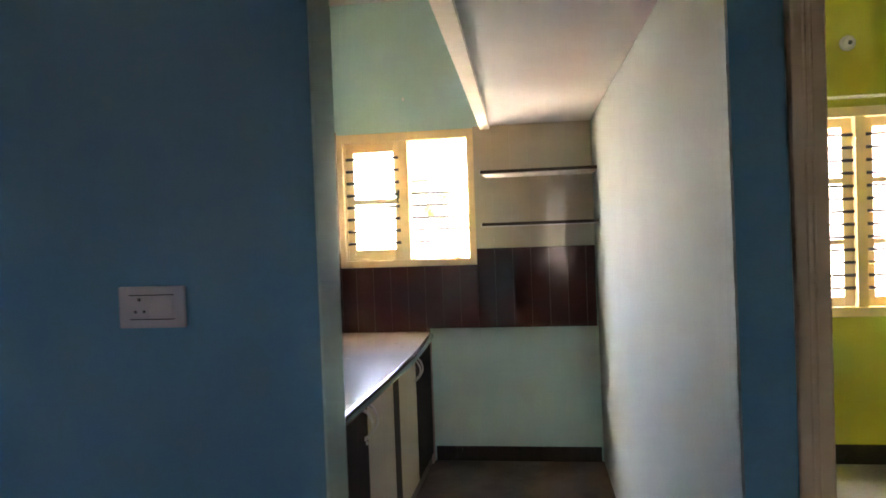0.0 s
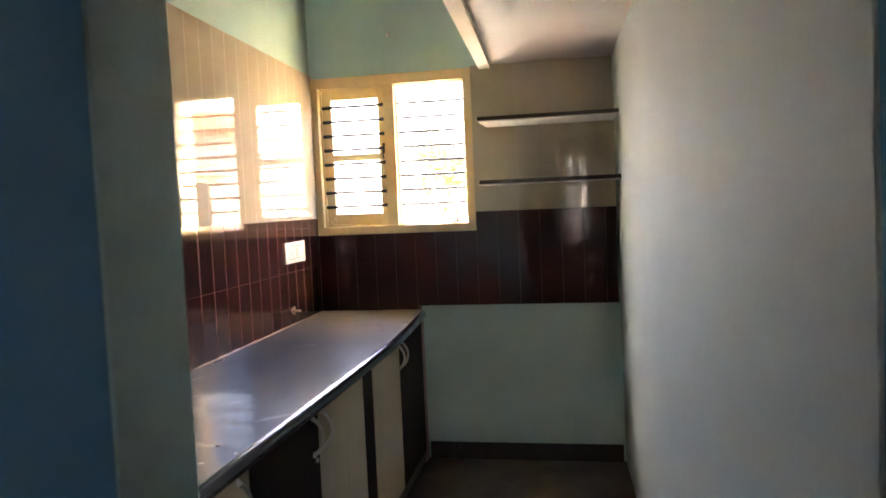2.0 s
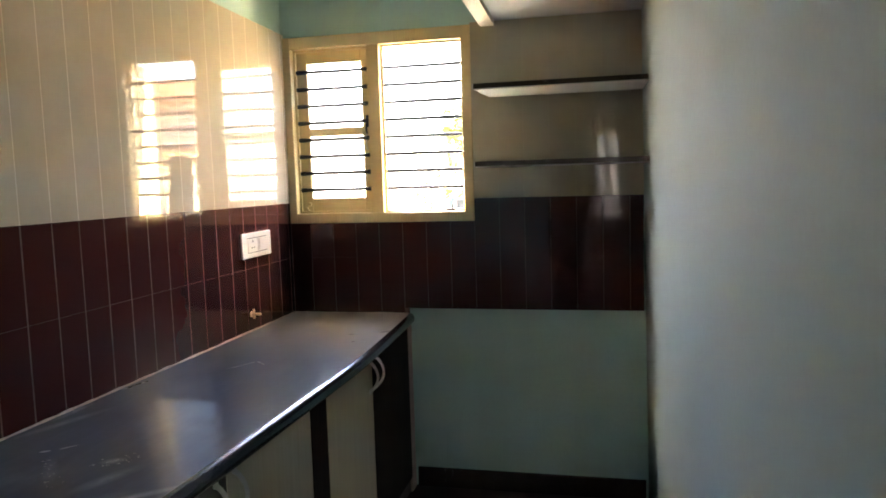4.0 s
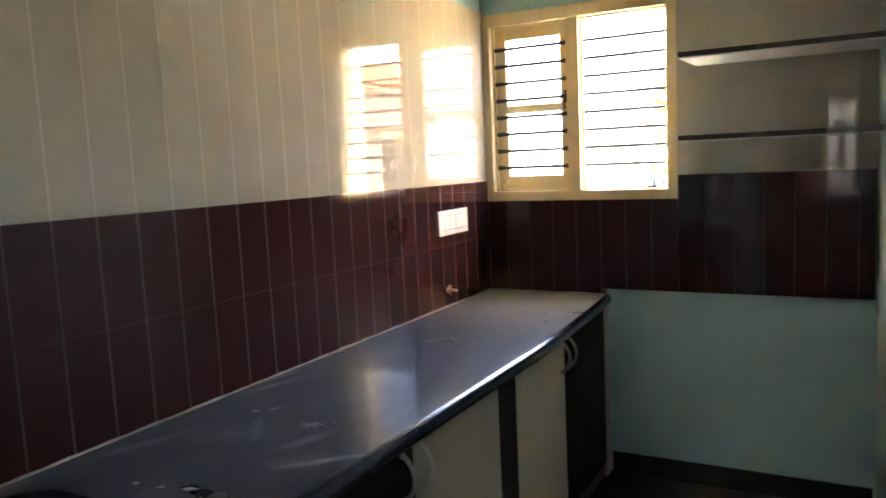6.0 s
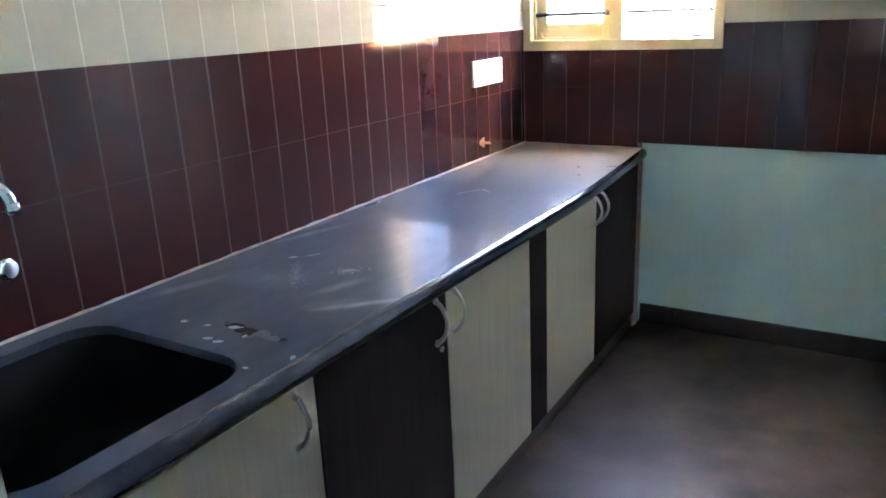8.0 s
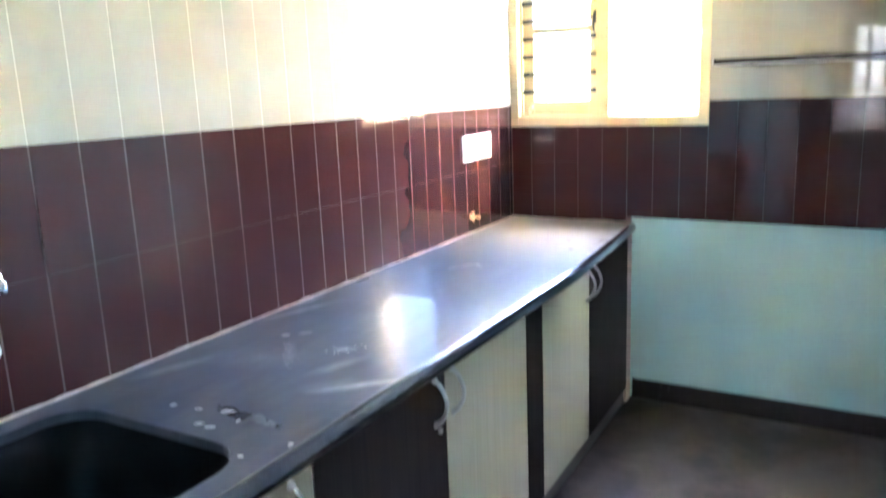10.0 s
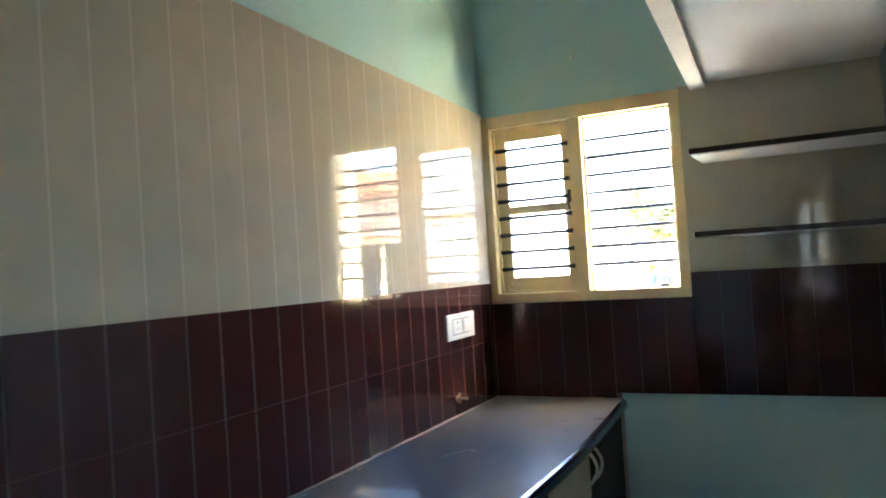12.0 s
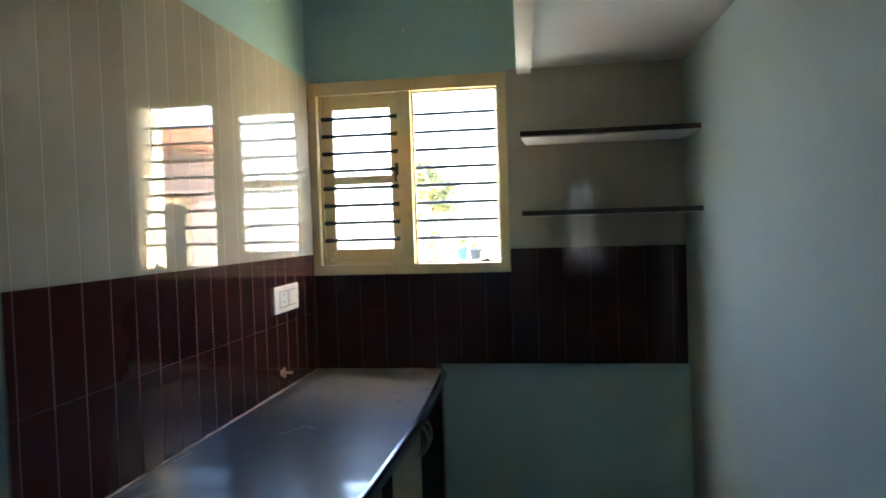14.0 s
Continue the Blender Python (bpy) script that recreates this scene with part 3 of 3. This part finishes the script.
part("strip", box((-0.03, -0.038, 0.0), (0.014, 0.034, 0.806), 0.002), plain("raw plaster", (0.50, 0.40, 0.36), 0.8), fill)


# ---- shelves ----
def shelf(z):
    ob = thing("wall_shelf", (1.3, -0.17, z), "wall shelf with dark granite front edge and pale underside", "shelf", "shelves beside the window")
    pts = [(1.017, -0.353), (right_x(-0.353), -0.353), (R0[0], -0.012), (1.020, -0.012)]
    bm = prism(pts, -0.021, -0.002)
    bm.transform(Matrix.Translation((-1.3, 0.17, 0)))
    part("board", bm, m_white, ob, "pale painted underside")
    bm = join(prism([(1.015, -0.366), (right_x(-0.366), -0.366), (right_x(-0.354), -0.354), (1.015, -0.354)], -0.016, 0.004), prism([(1.017, -0.353), (right_x(-0.353), -0.353), (R0[0], -0.012), (1.020, -0.012)], -0.001, 0.004))
    bm.transform(Matrix.Translation((-1.3, 0.17, 0)))
    part("edge", bm, m_skirt, ob, "dark polished granite top and edge")
    part("cap", box((-0.2885, -0.197, -0.018), (-0.2855, -0.182, 0.003), 0.001), m_white, ob, "pale chipped end")


shelf(1.888)
shelf(1.568)


# ---- tap, plates, small fixtures ----
def tap():
    ob = thing("sink_tap", (0.0, -2.76, 1.09), "chrome wall-mounted sink tap with swan neck spout", "tap")
    inv = Matrix.Translation((0.0, 2.72, -1.15))

    def put(name, bm, mat, note="", parent=None):
        bm.transform(inv)
        return part(name, bm, mat, parent or ob, note, True)

    put("flange", tube([(0.010, -2.72, 1.15), (0.018, -2.72, 1.15), (0.024, -2.72, 1.15)], 0.03, 24, True, [0.032, 0.030, 0.018]), m_chrome)
    put("body", join(tube([(0.012, -2.72, 1.15), (0.205, -2.72, 1.15)], 0.016, 18), tube([(0.165, -2.72, 1.125), (0.165, -2.72, 1.19)], 0.021, 18)), m_chrome)
    n = 14
    neck = [(0.165, -2.72, 1.18), (0.165, -2.72, 1.24)] + [(0.165 + (0.045 - 0.045 * math.cos(math.pi * k / n)) * 0.87, -2.72 + (0.045 - 0.045 * math.cos(math.pi * k / n)) * 0.5, 1.265 + 0.045 * math.sin(math.pi * k / n)) for k in range(n)] + [(0.245, -2.674, 1.252)]
    put("spout", tube(neck, 0.0115, 16), m_chrome, "curved chrome spout")
    put("aerator", tube([(0.245, -2.674, 1.270), (0.245, -2.674, 1.249)], 0.0135, 16), m_chrome)
    k = put("knob", tube([(0.205, -2.715, 1.148), (0.222, -2.708, 1.147), (0.236, -2.702, 1.146), (0.240, -2.700, 1.146)], 0.02, 22, True, [0.012, 0.021, 0.022, 0.018]), m_chrome, "round chrome knob")
    put("cap", tube([(0.240, -2.700, 1.146), (0.243, -2.699, 1.146)], 0.0165, 22), m_grey, "pale grey cap", k)


tap()


def plate(at, turn, w, h, label, skin):
    """A modular wall plate: a socket and a switch in a white frame."""
    ob = thing("switch_plate", at, label, "switch")
    ob.rotation_euler = (0, 0, turn)
    part("frame", box((-w / 2, -0.009, -h / 2), (w / 2, 0.0, h / 2), 0.004), skin, ob)
    for k, name in ((-1, "socket"), (1, "switch")):
        m = part(name, box((k * w * 0.17 - w * 0.155, -0.0125, -h * 0.27), (k * w * 0.17 + w * 0.155, -0.0085, h * 0.27), 0.0015), skin, ob, "white three-pin socket" if k < 0 else "white rocker switch")
        if k < 0:
            for dx, dz, r in ((0, 0.018, 0.0042), (-0.011, -0.010, 0.0035), (0.011, -0.010, 0.0035)):
                part("hole", tube([(k * w * 0.17 + dx, -0.0124, dz), (k * w * 0.17 + dx, -0.0132, dz)], r, 10), m_dark, m)
        else:
            part("rocker", prism([(k * w * 0.17 - w * 0.13, -0.0165), (k * w * 0.17 + w * 0.13, -0.0128), (k * w * 0.17 + w * 0.13, -0.0124), (k * w * 0.17 - w * 0.13, -0.0124)], -h * 0.22, h * 0.22), skin, m)
    for z in (-0.29, 0.29):
        part("gap", box((-w * 0.34, -0.0095, z * h - 0.0012), (w * 0.34, -0.0088, z * h + 0.0012)), m_dark, ob, "dark gap line")
    return ob


plate((0.0125, -0.397, 1.2385), radians(90), 0.272, 0.111, "white plastic socket and switch plate on maroon tiles", m_plastic)
plate((0.567, FRONT_OUT - 0.0005, 1.390), 0, 0.163, 0.096, "dull off-white plastic socket plate on the blue wall", m_dull)


def pipe_stub():
    ob = thing("gas_nozzle", (0.013, -0.47, 0.935), "small brass pipe nozzle on the tiles above the counter", "pipe")
    part("stem", join(tube([(-0.004, 0, 0), (0.004, 0, 0)], 0.014, 16), tube([(0.003, 0, 0), (0.045, 0.004, 0.0)], 0.006, 12), tube([(0.012, 0, -0.02), (0.012, 0, 0.022)], 0.006, 12)), plain("dull brass", (0.45, 0.36, 0.24), 0.4, 1.0), ob, "", True)


pipe_stub()
hook = thing("wall_hook", (0.480, 0.0, 2.412), "small pale hook plug high on the mint wall", "hook")
part("plug", tube([(0, 0.004, 0), (0, -0.012, 0.0), (0.006, -0.016, 0.012)], 0.007, 10), m_plastic, hook, "", True)


def dust():
    """Scattered dried plaster flecks, smears and one dark stain on the stone."""
    rng = random.Random(7)

    def blob(bm, x, y, r, sx, sy, turn, n=13):
        c = bm.verts.new((x, y, 0.0006))
        ring = []
        for k in range(n):
            a = k * math.tau / n
            q = r * rng.uniform(0.8, 1.15)
            dx, dy = q * sx * math.cos(a), q * sy * math.sin(a)
            ring.append(bm.verts.new((x + dx * math.cos(turn) - dy * math.sin(turn), y + dx * math.sin(turn) + dy * math.cos(turn), 0.0002)))
        for k in range(n):
            bm.faces.new((c, ring[k], ring[(k + 1) % n]))

    ob = tagged(thing("plaster_dust", (0, 0, COUNTER), "dried white plaster flecks and smears on the countertop", "dust"), kind="stuff")
    bm = bmesh.new()
    for x, y, r, sx, sy, a in ((0.195, -1.933, 0.009, 1.6, 0.8, 0.6), (0.235, -1.895, 0.006, 4.0, 0.6, 0.95), (0.284, -2.406, 0.008, 1.3, 0.9, 0.2), (0.354, -2.398, 0.006, 1.6, 0.8, 0.4), (0.411, -2.450, 0.008, 1.5, 0.8, 0.4),
                               (0.445, -2.453, 0.008, 1.5, 0.8, 0.3), (0.424, -2.379, 0.012, 1.8, 0.8, 0.3), (0.477, -2.405, 0.007, 0.7, 1.5, 0.2), (0.594, -2.520, 0.005, 1.3, 1, 0.3), (0.648, -2.443, 0.007, 0.8, 1.6, 0.4)):
        blob(bm, x, y, r, sx, sy, a)
    for k in range(26):      # spatter in the smears
        u = rng.random()
        blob(bm, 0.235 + 0.14 * u + rng.gauss(0, 0.012), -1.97 - 0.15 * u + rng.gauss(0, 0.012), rng.uniform(0.0008, 0.0026), 1.4, 0.8, rng.uniform(0, 3))
    for k in range(34):
        u = rng.random()
        blob(bm, 0.39 + 0.06 * u + rng.gauss(0, 0.014), -1.99 + 0.05 * u + rng.gauss(0, 0.014), rng.uniform(0.0008, 0.0028), 1.6, 0.8, rng.uniform(0, 3))
    for k in range(70):      # dried drip along an arc
        u = rng.random()
        blob(bm, 0.247 + 0.065 * u + 0.13 * max(0, u - 0.72), -1.10 + 0.135 * u - 0.3 * max(0, u - 0.78) + rng.gauss(0, 0.002), 0.0022, 2.0, 0.6, 1.0)
    part("flecks", bm, m_dust, ob)
    st = tagged(thing("water_stain", (0, 0, COUNTER), "dark wet stain on the countertop beside the sink", "stain"), kind="stuff")
    bm = bmesh.new()
    for k in range(26):
        u = k / 25
        blob(bm, 0.385 + 0.19 * u + rng.gauss(0, 0.004), -2.370 - 0.024 * u + rng.gauss(0, 0.006), 0.005 + 0.010 * math.sin(u * 3.1), 1.3, 0.8, -0.2)
    bm.transform(Matrix.Translation((0, 0, -0.00012)))
    part("patch", bm, m_scuff, st)
    st2 = tagged(thing("water_stain", (0, 0, COUNTER), "small dark stain on the countertop by the wall", "stain"), kind="stuff")
    bm = bmesh.new()
    for k in range(6):
        blob(bm, 0.030 + 0.003 * k, -1.385 + 0.017 * k, 0.007, 1, 1.6, -0.2)
    part("patch", bm, m_scuff, st2)
    st3 = tagged(thing("scuff_mark", (0, 0, COUNTER), "dark scuff marks near the far corner of the countertop", "stain"), kind="stuff")
    bm = bmesh.new()
    for x, y, length in ((0.60, -0.44, 0.07), (0.565, -0.64, 0.06), (0.50, -0.49, 0.03)):
        for k in range(9):
            u = k / 8 - 0.5
            blob(bm, x + length * u + rng.gauss(0, 0.003), y + 0.15 * length * u + rng.gauss(0, 0.006), 0.003 + 0.006 * rng.random(), 1.8, 0.7, 0.2)
    part("patch", bm, m_scuff, st3)


dust()


# ---- bedroom fittings ----
rod = thing("curtain_rod", (3.27, -0.05, 2.251), "thin pale curtain rod above the bedroom window", "curtain rod")
part("rod", tube([(-0.62, 0, 0), (0.62, 0, 0)], 0.010, 12), m_plastic, rod, "", True)
for k in (-0.55, 0.55):
    part("bracket", box((k - 0.012, -0.008, -0.02), (k + 0.012, 0.05, 0.012), 0.003), m_plastic, rod)
holder = thing("lamp_holder", (3.247, 0.0, 2.584), "round white lamp holder on the lime wall", "lamp holder")
part("base", tube([(0, 0, 0), (0, -0.012, 0), (0, -0.02, 0)], 0.05, 24, True, [0.046, 0.046, 0.036]), m_plastic, holder, "", True)
part("rim", tube([(0, -0.02, 0), (0.002, -0.045, -0.004)], 0.03, 24, True, [0.036, 0.030]), m_plastic, holder, "", True)
part("socket", tube([(0.002, -0.044, -0.004), (0.003, -0.048, -0.005)], 0.014, 20), m_dark, holder, "dark open socket", True)


# ---- outdoors ----
setting("ground", box((-300, -300, -0.4), (300, 300, -0.13)), m_ground, "bare dusty ground outside")
cw = setting("compound_wall", box((-6, 1.02, -0.2), (2.4, 1.14, 1.29), 0.01), m_cement, "grey cement compound wall outside the window")


def flower_pot(x, y, z, mat, label, seed):
    rng = random.Random(seed)
    ob = thing("flower_pot", (x, y, z), label, "plant pot", "pots on the compound wall")
    part("pot", tube([(0, 0, 0), (0, 0, 0.07), (0, 0, 0.07), (0, 0, 0.085), (0, 0, 0.085), (0, 0, 0.065)], 0.05, 20, True, [0.030, 0.038, 0.042, 0.042, 0.036, 0.034]), mat, ob, "", True)
    bm = bmesh.new()
    for k in range(46):
        a, r = rng.uniform(0, math.tau), rng.uniform(0.0, 0.045)
        c = Vector((r * math.cos(a), r * math.sin(a), 0.065 + rng.uniform(0.0, 0.05)))
        d = Vector((rng.gauss(0, 1), rng.gauss(0, 1), rng.gauss(0.6, 0.6))).normalized()
        w = d.orthogonal().normalized() * 0.010
        vs = [bm.verts.new(c), bm.verts.new(c + d * 0.022 + w), bm.verts.new(c + d * 0.05), bm.verts.new(c + d * 0.022 - w)]
        bm.faces.new(vs)
    part("plant", bm, m_leaf, ob, "small green leaves")


flower_pot(0.560, 1.08, 1.29, m_teal, "teal plant pot with small green plant", 3)
flower_pot(0.645, 1.08, 1.29, m_iron, "dark grey plant pot with small green plant", 4)


def tree(x, y, height, spread, seed, label):
    rng = random.Random(seed)
    ob = thing("tree", (x, y, -0.13), label, "tree")
    limbs = [tube([(0, 0, 0), (0.05, 0.02, height * 0.3), (0.0, 0.08, height * 0.55), (0.06, 0.1, height * 0.85)], 0.1, 10, True, [0.15, 0.11, 0.08, 0.03])]
    tips = []
    for k in range(14):
        a, z = k * 2.4 + rng.uniform(-0.3, 0.3), height * rng.uniform(0.35, 0.75)
        r = spread * rng.uniform(0.5, 1.0)
        tip = Vector((r * math.cos(a), r * math.sin(a), z + rng.uniform(0.2, 0.9)))
        mid = Vector((tip.x * 0.5, tip.y * 0.5, z + 0.15))
        limbs.append(tube([(0.02, 0.05, z - 0.15), mid, tip], 0.03, 7, True, [0.05, 0.03, 0.01]))
        tips += [tip, (tip + mid) / 2]
    part("trunk", join(*limbs), m_bark, ob, "", True)
    verts, faces = [], []
    for k in range(5200):
        t = rng.choice(tips)
        c = t + Vector((rng.gauss(0, 0.26), rng.gauss(0, 0.26), rng.gauss(0, 0.22))) * spread / 1.6
        d = Vector((rng.gauss(0, 1), rng.gauss(0, 1), rng.gauss(-0.2, 0.7))).normalized()
        w = d.orthogonal().normalized() * 0.026
        i = len(verts)
        verts += [c, c + d * 0.05 + w, c + d * 0.12, c + d * 0.05 - w]
        faces.append((i, i + 1, i + 2, i + 3))
    data = bpy.data.meshes.new("crown")
    data.from_pydata([tuple(v) for v in verts], [], faces)
    data.materials.append(m_leaf)
    crown = new("crown", data)
    crown.parent = ob
    crown["label"] = "sparse yellow-green leaves"


tree(-2.0, 14.0, 3.6, 0.7, 12, "green tree far beyond the compound wall")


def shrub(x, y, z, seed):
    """A leggy shrub with large yellowed leaves."""
    rng = random.Random(seed)
    ob = thing("shrub", (x, y, z), "leggy garden shrub with yellow-green leaves behind the compound wall", "shrub")
    up = Vector((0, 0, 1.30))
    tips = []
    for k in range(9):
        a, r = k * 2.4, rng.uniform(0.06, 0.26)
        top = Vector((r * math.cos(a), r * math.sin(a) * 0.6, rng.uniform(0.22, 0.60))) + up
        mid = Vector((top.x * 0.35, top.y * 0.35, (top.z - 1.3) * 0.55)) + up
        part("stem", tube([(0.01 * math.cos(a), 0.01 * math.sin(a), 0), mid, top], 0.005, 7, True, [0.010, 0.006, 0.003]), m_bark, ob, "", True)
        tips += [top, top * 0.5 + mid * 0.5, mid]
    bm = bmesh.new()
    for k in range(120):
        c = rng.choice(tips) + Vector((rng.gauss(0, 0.02), rng.gauss(0, 0.02), rng.gauss(0, 0.02)))
        d = Vector((rng.gauss(0, 1), rng.gauss(0, 0.8), rng.gauss(0.1, 0.6))).normalized()
        w = d.orthogonal().normalized() * rng.uniform(0.010, 0.018)
        n = rng.uniform(0.05, 0.09)
        droop = Vector((0, 0, -0.25 * n))
        a, b, e, f, g = c, c + d * n * 0.45 + w, c + d * n + droop, c + d * n * 0.45 - w, c + d * n * 0.5 + Vector((0, 0, -0.004))
        vs = [bm.verts.new(p) for p in (a, b, e, f, g)]
        for q in ((0, 1, 4), (1, 2, 4), (2, 3, 4), (3, 0, 4)):
            bm.faces.new([vs[i] for i in q])
    part("foliage", bm, m_leaf, ob, "drooping yellow-green leaves")


shrub(0.30, 1.45, -0.13, 5)


def house():
    ob = thing("house", (6.2, 6.0, -0.13), "peach rendered neighbouring house with an orange roof band", "house")
    ob.rotation_euler = (0, 0, radians(-37))
    part("wall", holed((-3.0, 9.0), (0.0, 2.85), [(-2.2, -1.3, 1.0, 2.1), (0.3, 1.5, 1.0, 2.1)], 0.2), m_peach, ob)
    part("wall", join(box((-3.0, 0.2, 0.0), (-2.8, 6.0, 2.85)), box((8.8, 0.2, 0.0), (9.0, 6.0, 2.85)), box((-2.8, 5.8, 0.0), (8.8, 6.0, 2.85))), m_peach, ob)
    part("roof", join(box((-3.2, -0.25, 2.85), (9.2, 6.2, 2.95)), box((-3.2, -0.25, 2.95), (9.2, -0.1, 3.15))), m_roof, ob, "orange roof band")
    for x0, x1, z1 in ((-2.2, -1.3, 2.1), (0.3, 1.5, 2.1)):
        w = part("window", join(box((x0, 0.05, 1.0), (x0 + 0.06, 0.12, z1)), box((x1 - 0.06, 0.05, 1.0), (x1, 0.12, z1)), box((x0, 0.05, 1.0), (x1, 0.12, 1.06)), box((x0, 0.05, z1 - 0.06), (x1, 0.12, z1)), box(((x0 + x1) / 2 - 0.03, 0.05, 1.06), ((x0 + x1) / 2 + 0.03, 0.12, z1 - 0.06))), m_cream, ob)
        part("pane", box((x0 + 0.03, 0.08, 1.03), (x1 - 0.03, 0.09, z1 - 0.03)), m_glass, w)
        part("sunshade", box((x0 - 0.15, -0.35, z1 + 0.05), (x1 + 0.15, 0.0, z1 + 0.12)), m_peach, ob)


house()
for k, (z, sag) in enumerate(((2.9, 0.25), (2.75, 0.2))):
    c = thing("overhead_cable", (0, 3.0 + 0.25 * k, 0), "thin dark overhead cable outside the window", "cable", "overhead cables")
    part("cable", tube([(-14 + 2 * i, 0.3 * i / 14, z - 0.04 * i - sag * math.sin(math.pi * i / 14)) for i in range(15)], 0.008, 6), m_dark, c)
for x in (-14.0, 14.0):
    p = thing("utility_pole", (x, 3.15, -0.13), "grey concrete utility pole carrying cables", "pole")
    part("pole", tube([(0, 0, 0), (0, 0, 6)], 0.12, 12, True, [0.14, 0.09]), m_cement, p, "", True)


# ---- wall tiles, piece by piece ----
def tile(corners, normal, parent, material, lift=0.004, depth=0.008, soft=0.0014, gap=0.0012):
    """One glazed strip on a wall: four corners of its face in turn, with eased edges."""
    pts = [Vector(p) for p in corners]
    mid = sum(pts, Vector()) / 4
    n = Vector(normal)

    def inset(p, d):
        u = (pts[1] - pts[0]).normalized()
        w = (pts[3] - pts[0]).normalized()
        r = p - mid
        return p - u * d * (1 if r.dot(u) > 0 else -1) - w * d * 0.25 * (1 if r.dot(w) > 0 else -1)

    rings = [[inset(p, gap) + n * lift for p in pts], [inset(p, gap) + n * (lift + depth - soft) for p in pts], [inset(p, gap + soft) + n * (lift + depth) for p in pts]]
    faces = [(a * 4 + i, a * 4 + (i + 1) % 4, a * 4 + 4 + (i + 1) % 4, a * 4 + 4 + i) for a in range(2) for i in range(4)] + [(8, 9, 10, 11)]
    data = bpy.data.meshes.new("tile")
    data.from_pydata([tuple(p) for r in rings for p in r], [], faces)
    data.materials.append(material)
    ob = new("tile", data)
    ob.parent = parent
    return ob


walls = {o.name: o for o in bpy.data.objects if o.name.startswith("wall_")}
west, north = walls["wall_west"], walls["wall_north"]
WEST_N = Vector((1, 0, 0))


def west_lines(y):
    """Heights of the tile courses on the side wall at y."""
    a = abs(y)
    return (COUNTER, 1.134 + 0.004 * a, 1.404 + 0.010 * a, 2.217 + 0.04 * a)


joints = [-0.012] + [-(0.157 + 0.1135 * n + 0.007 * max(0, n - 13)) for n in range(-1, 40)]
rng = random.Random(11)
joints = [y for y in joints if y > FRONT_IN + 0.03] + [FRONT_IN]
for a, b in zip(joints, joints[1:]):
    for c in range(3):
        za, zb = west_lines(a), west_lines(b)
        tile([(0.0, a, za[c]), (0.0, b, zb[c]), (0.0, b, zb[c + 1]), (0.0, a, za[c + 1])], WEST_N, west, m_maroon if c < 2 else m_ivory, soft=0.0009 if c < 2 else 0.0011, gap=rng.uniform(0.0014, 0.0026) if c < 2 else rng.uniform(0.0004, 0.0010))
for c0, c1, mat, name in ((0, 2, m_grout, "tile_bed"), (2, 3, m_grout_light, "tile_bed")):
    za, zb = west_lines(0), west_lines(FRONT_IN)
    bm = bmesh.new()
    face = [(0.0, 0.0, za[c0]), (0.0, FRONT_IN, zb[c0]), (0.0, FRONT_IN, zb[c1]), (0.0, 0.0, za[c1])]
    low = [bm.verts.new(Vector(p) + WEST_N * 0.001) for p in face]
    top = [bm.verts.new(Vector(p) + WEST_N * 0.0117) for p in face]
    bm.faces.new(top)
    for i in range(4):
        bm.faces.new((low[i], low[(i + 1) % 4], top[(i + 1) % 4], top[i]))
    part(name, bm, mat, west)

xs = [0.013] + [0.35 + 0.1175 * n for n in range(-2, 12)] + [R0[0]]
BAND = 0.886
for a, b in zip(xs, xs[1:]):
    split = 0.1 < a < 0.3
    foot = COUNTER + 0.001 if b < 0.65 else BAND
    courses = [(foot, 1.135, m_maroon), (1.135, 1.408, m_maroon)] if split else [(foot, 1.408, m_maroon)]
    for z0, z1, mat in (*courses, (1.408, SOFFIT, m_ivory)):
        if b < WIN[1] + 0.03:
            if z0 > 1.2:
                continue
            z1 = min(z1, WIN[2])
        tile([(a, 0, z0), (b, 0, z0), (b, 0, z1), (a, 0, z1)], (0, -1, 0), north, mat, soft=0.0006 if mat is m_maroon else 0.0003, gap=0.0010 if mat is m_maroon else 0.0002)
part("tile_bed", join(box((0.012, -0.0117, COUNTER + 0.001), (0.605, -0.0005, BAND)), box((0.012, -0.0117, BAND), (WIN[1], -0.0005, WIN[2])), box((WIN[1] + 0.001, -0.0117, BAND), (R0[0], -0.0005, 1.408))), m_grout, north)
part("tile_bed", box((WIN[1] + 0.001, -0.0117, 1.408), (R0[0], -0.0005, SOFFIT)), m_grout_light, north)
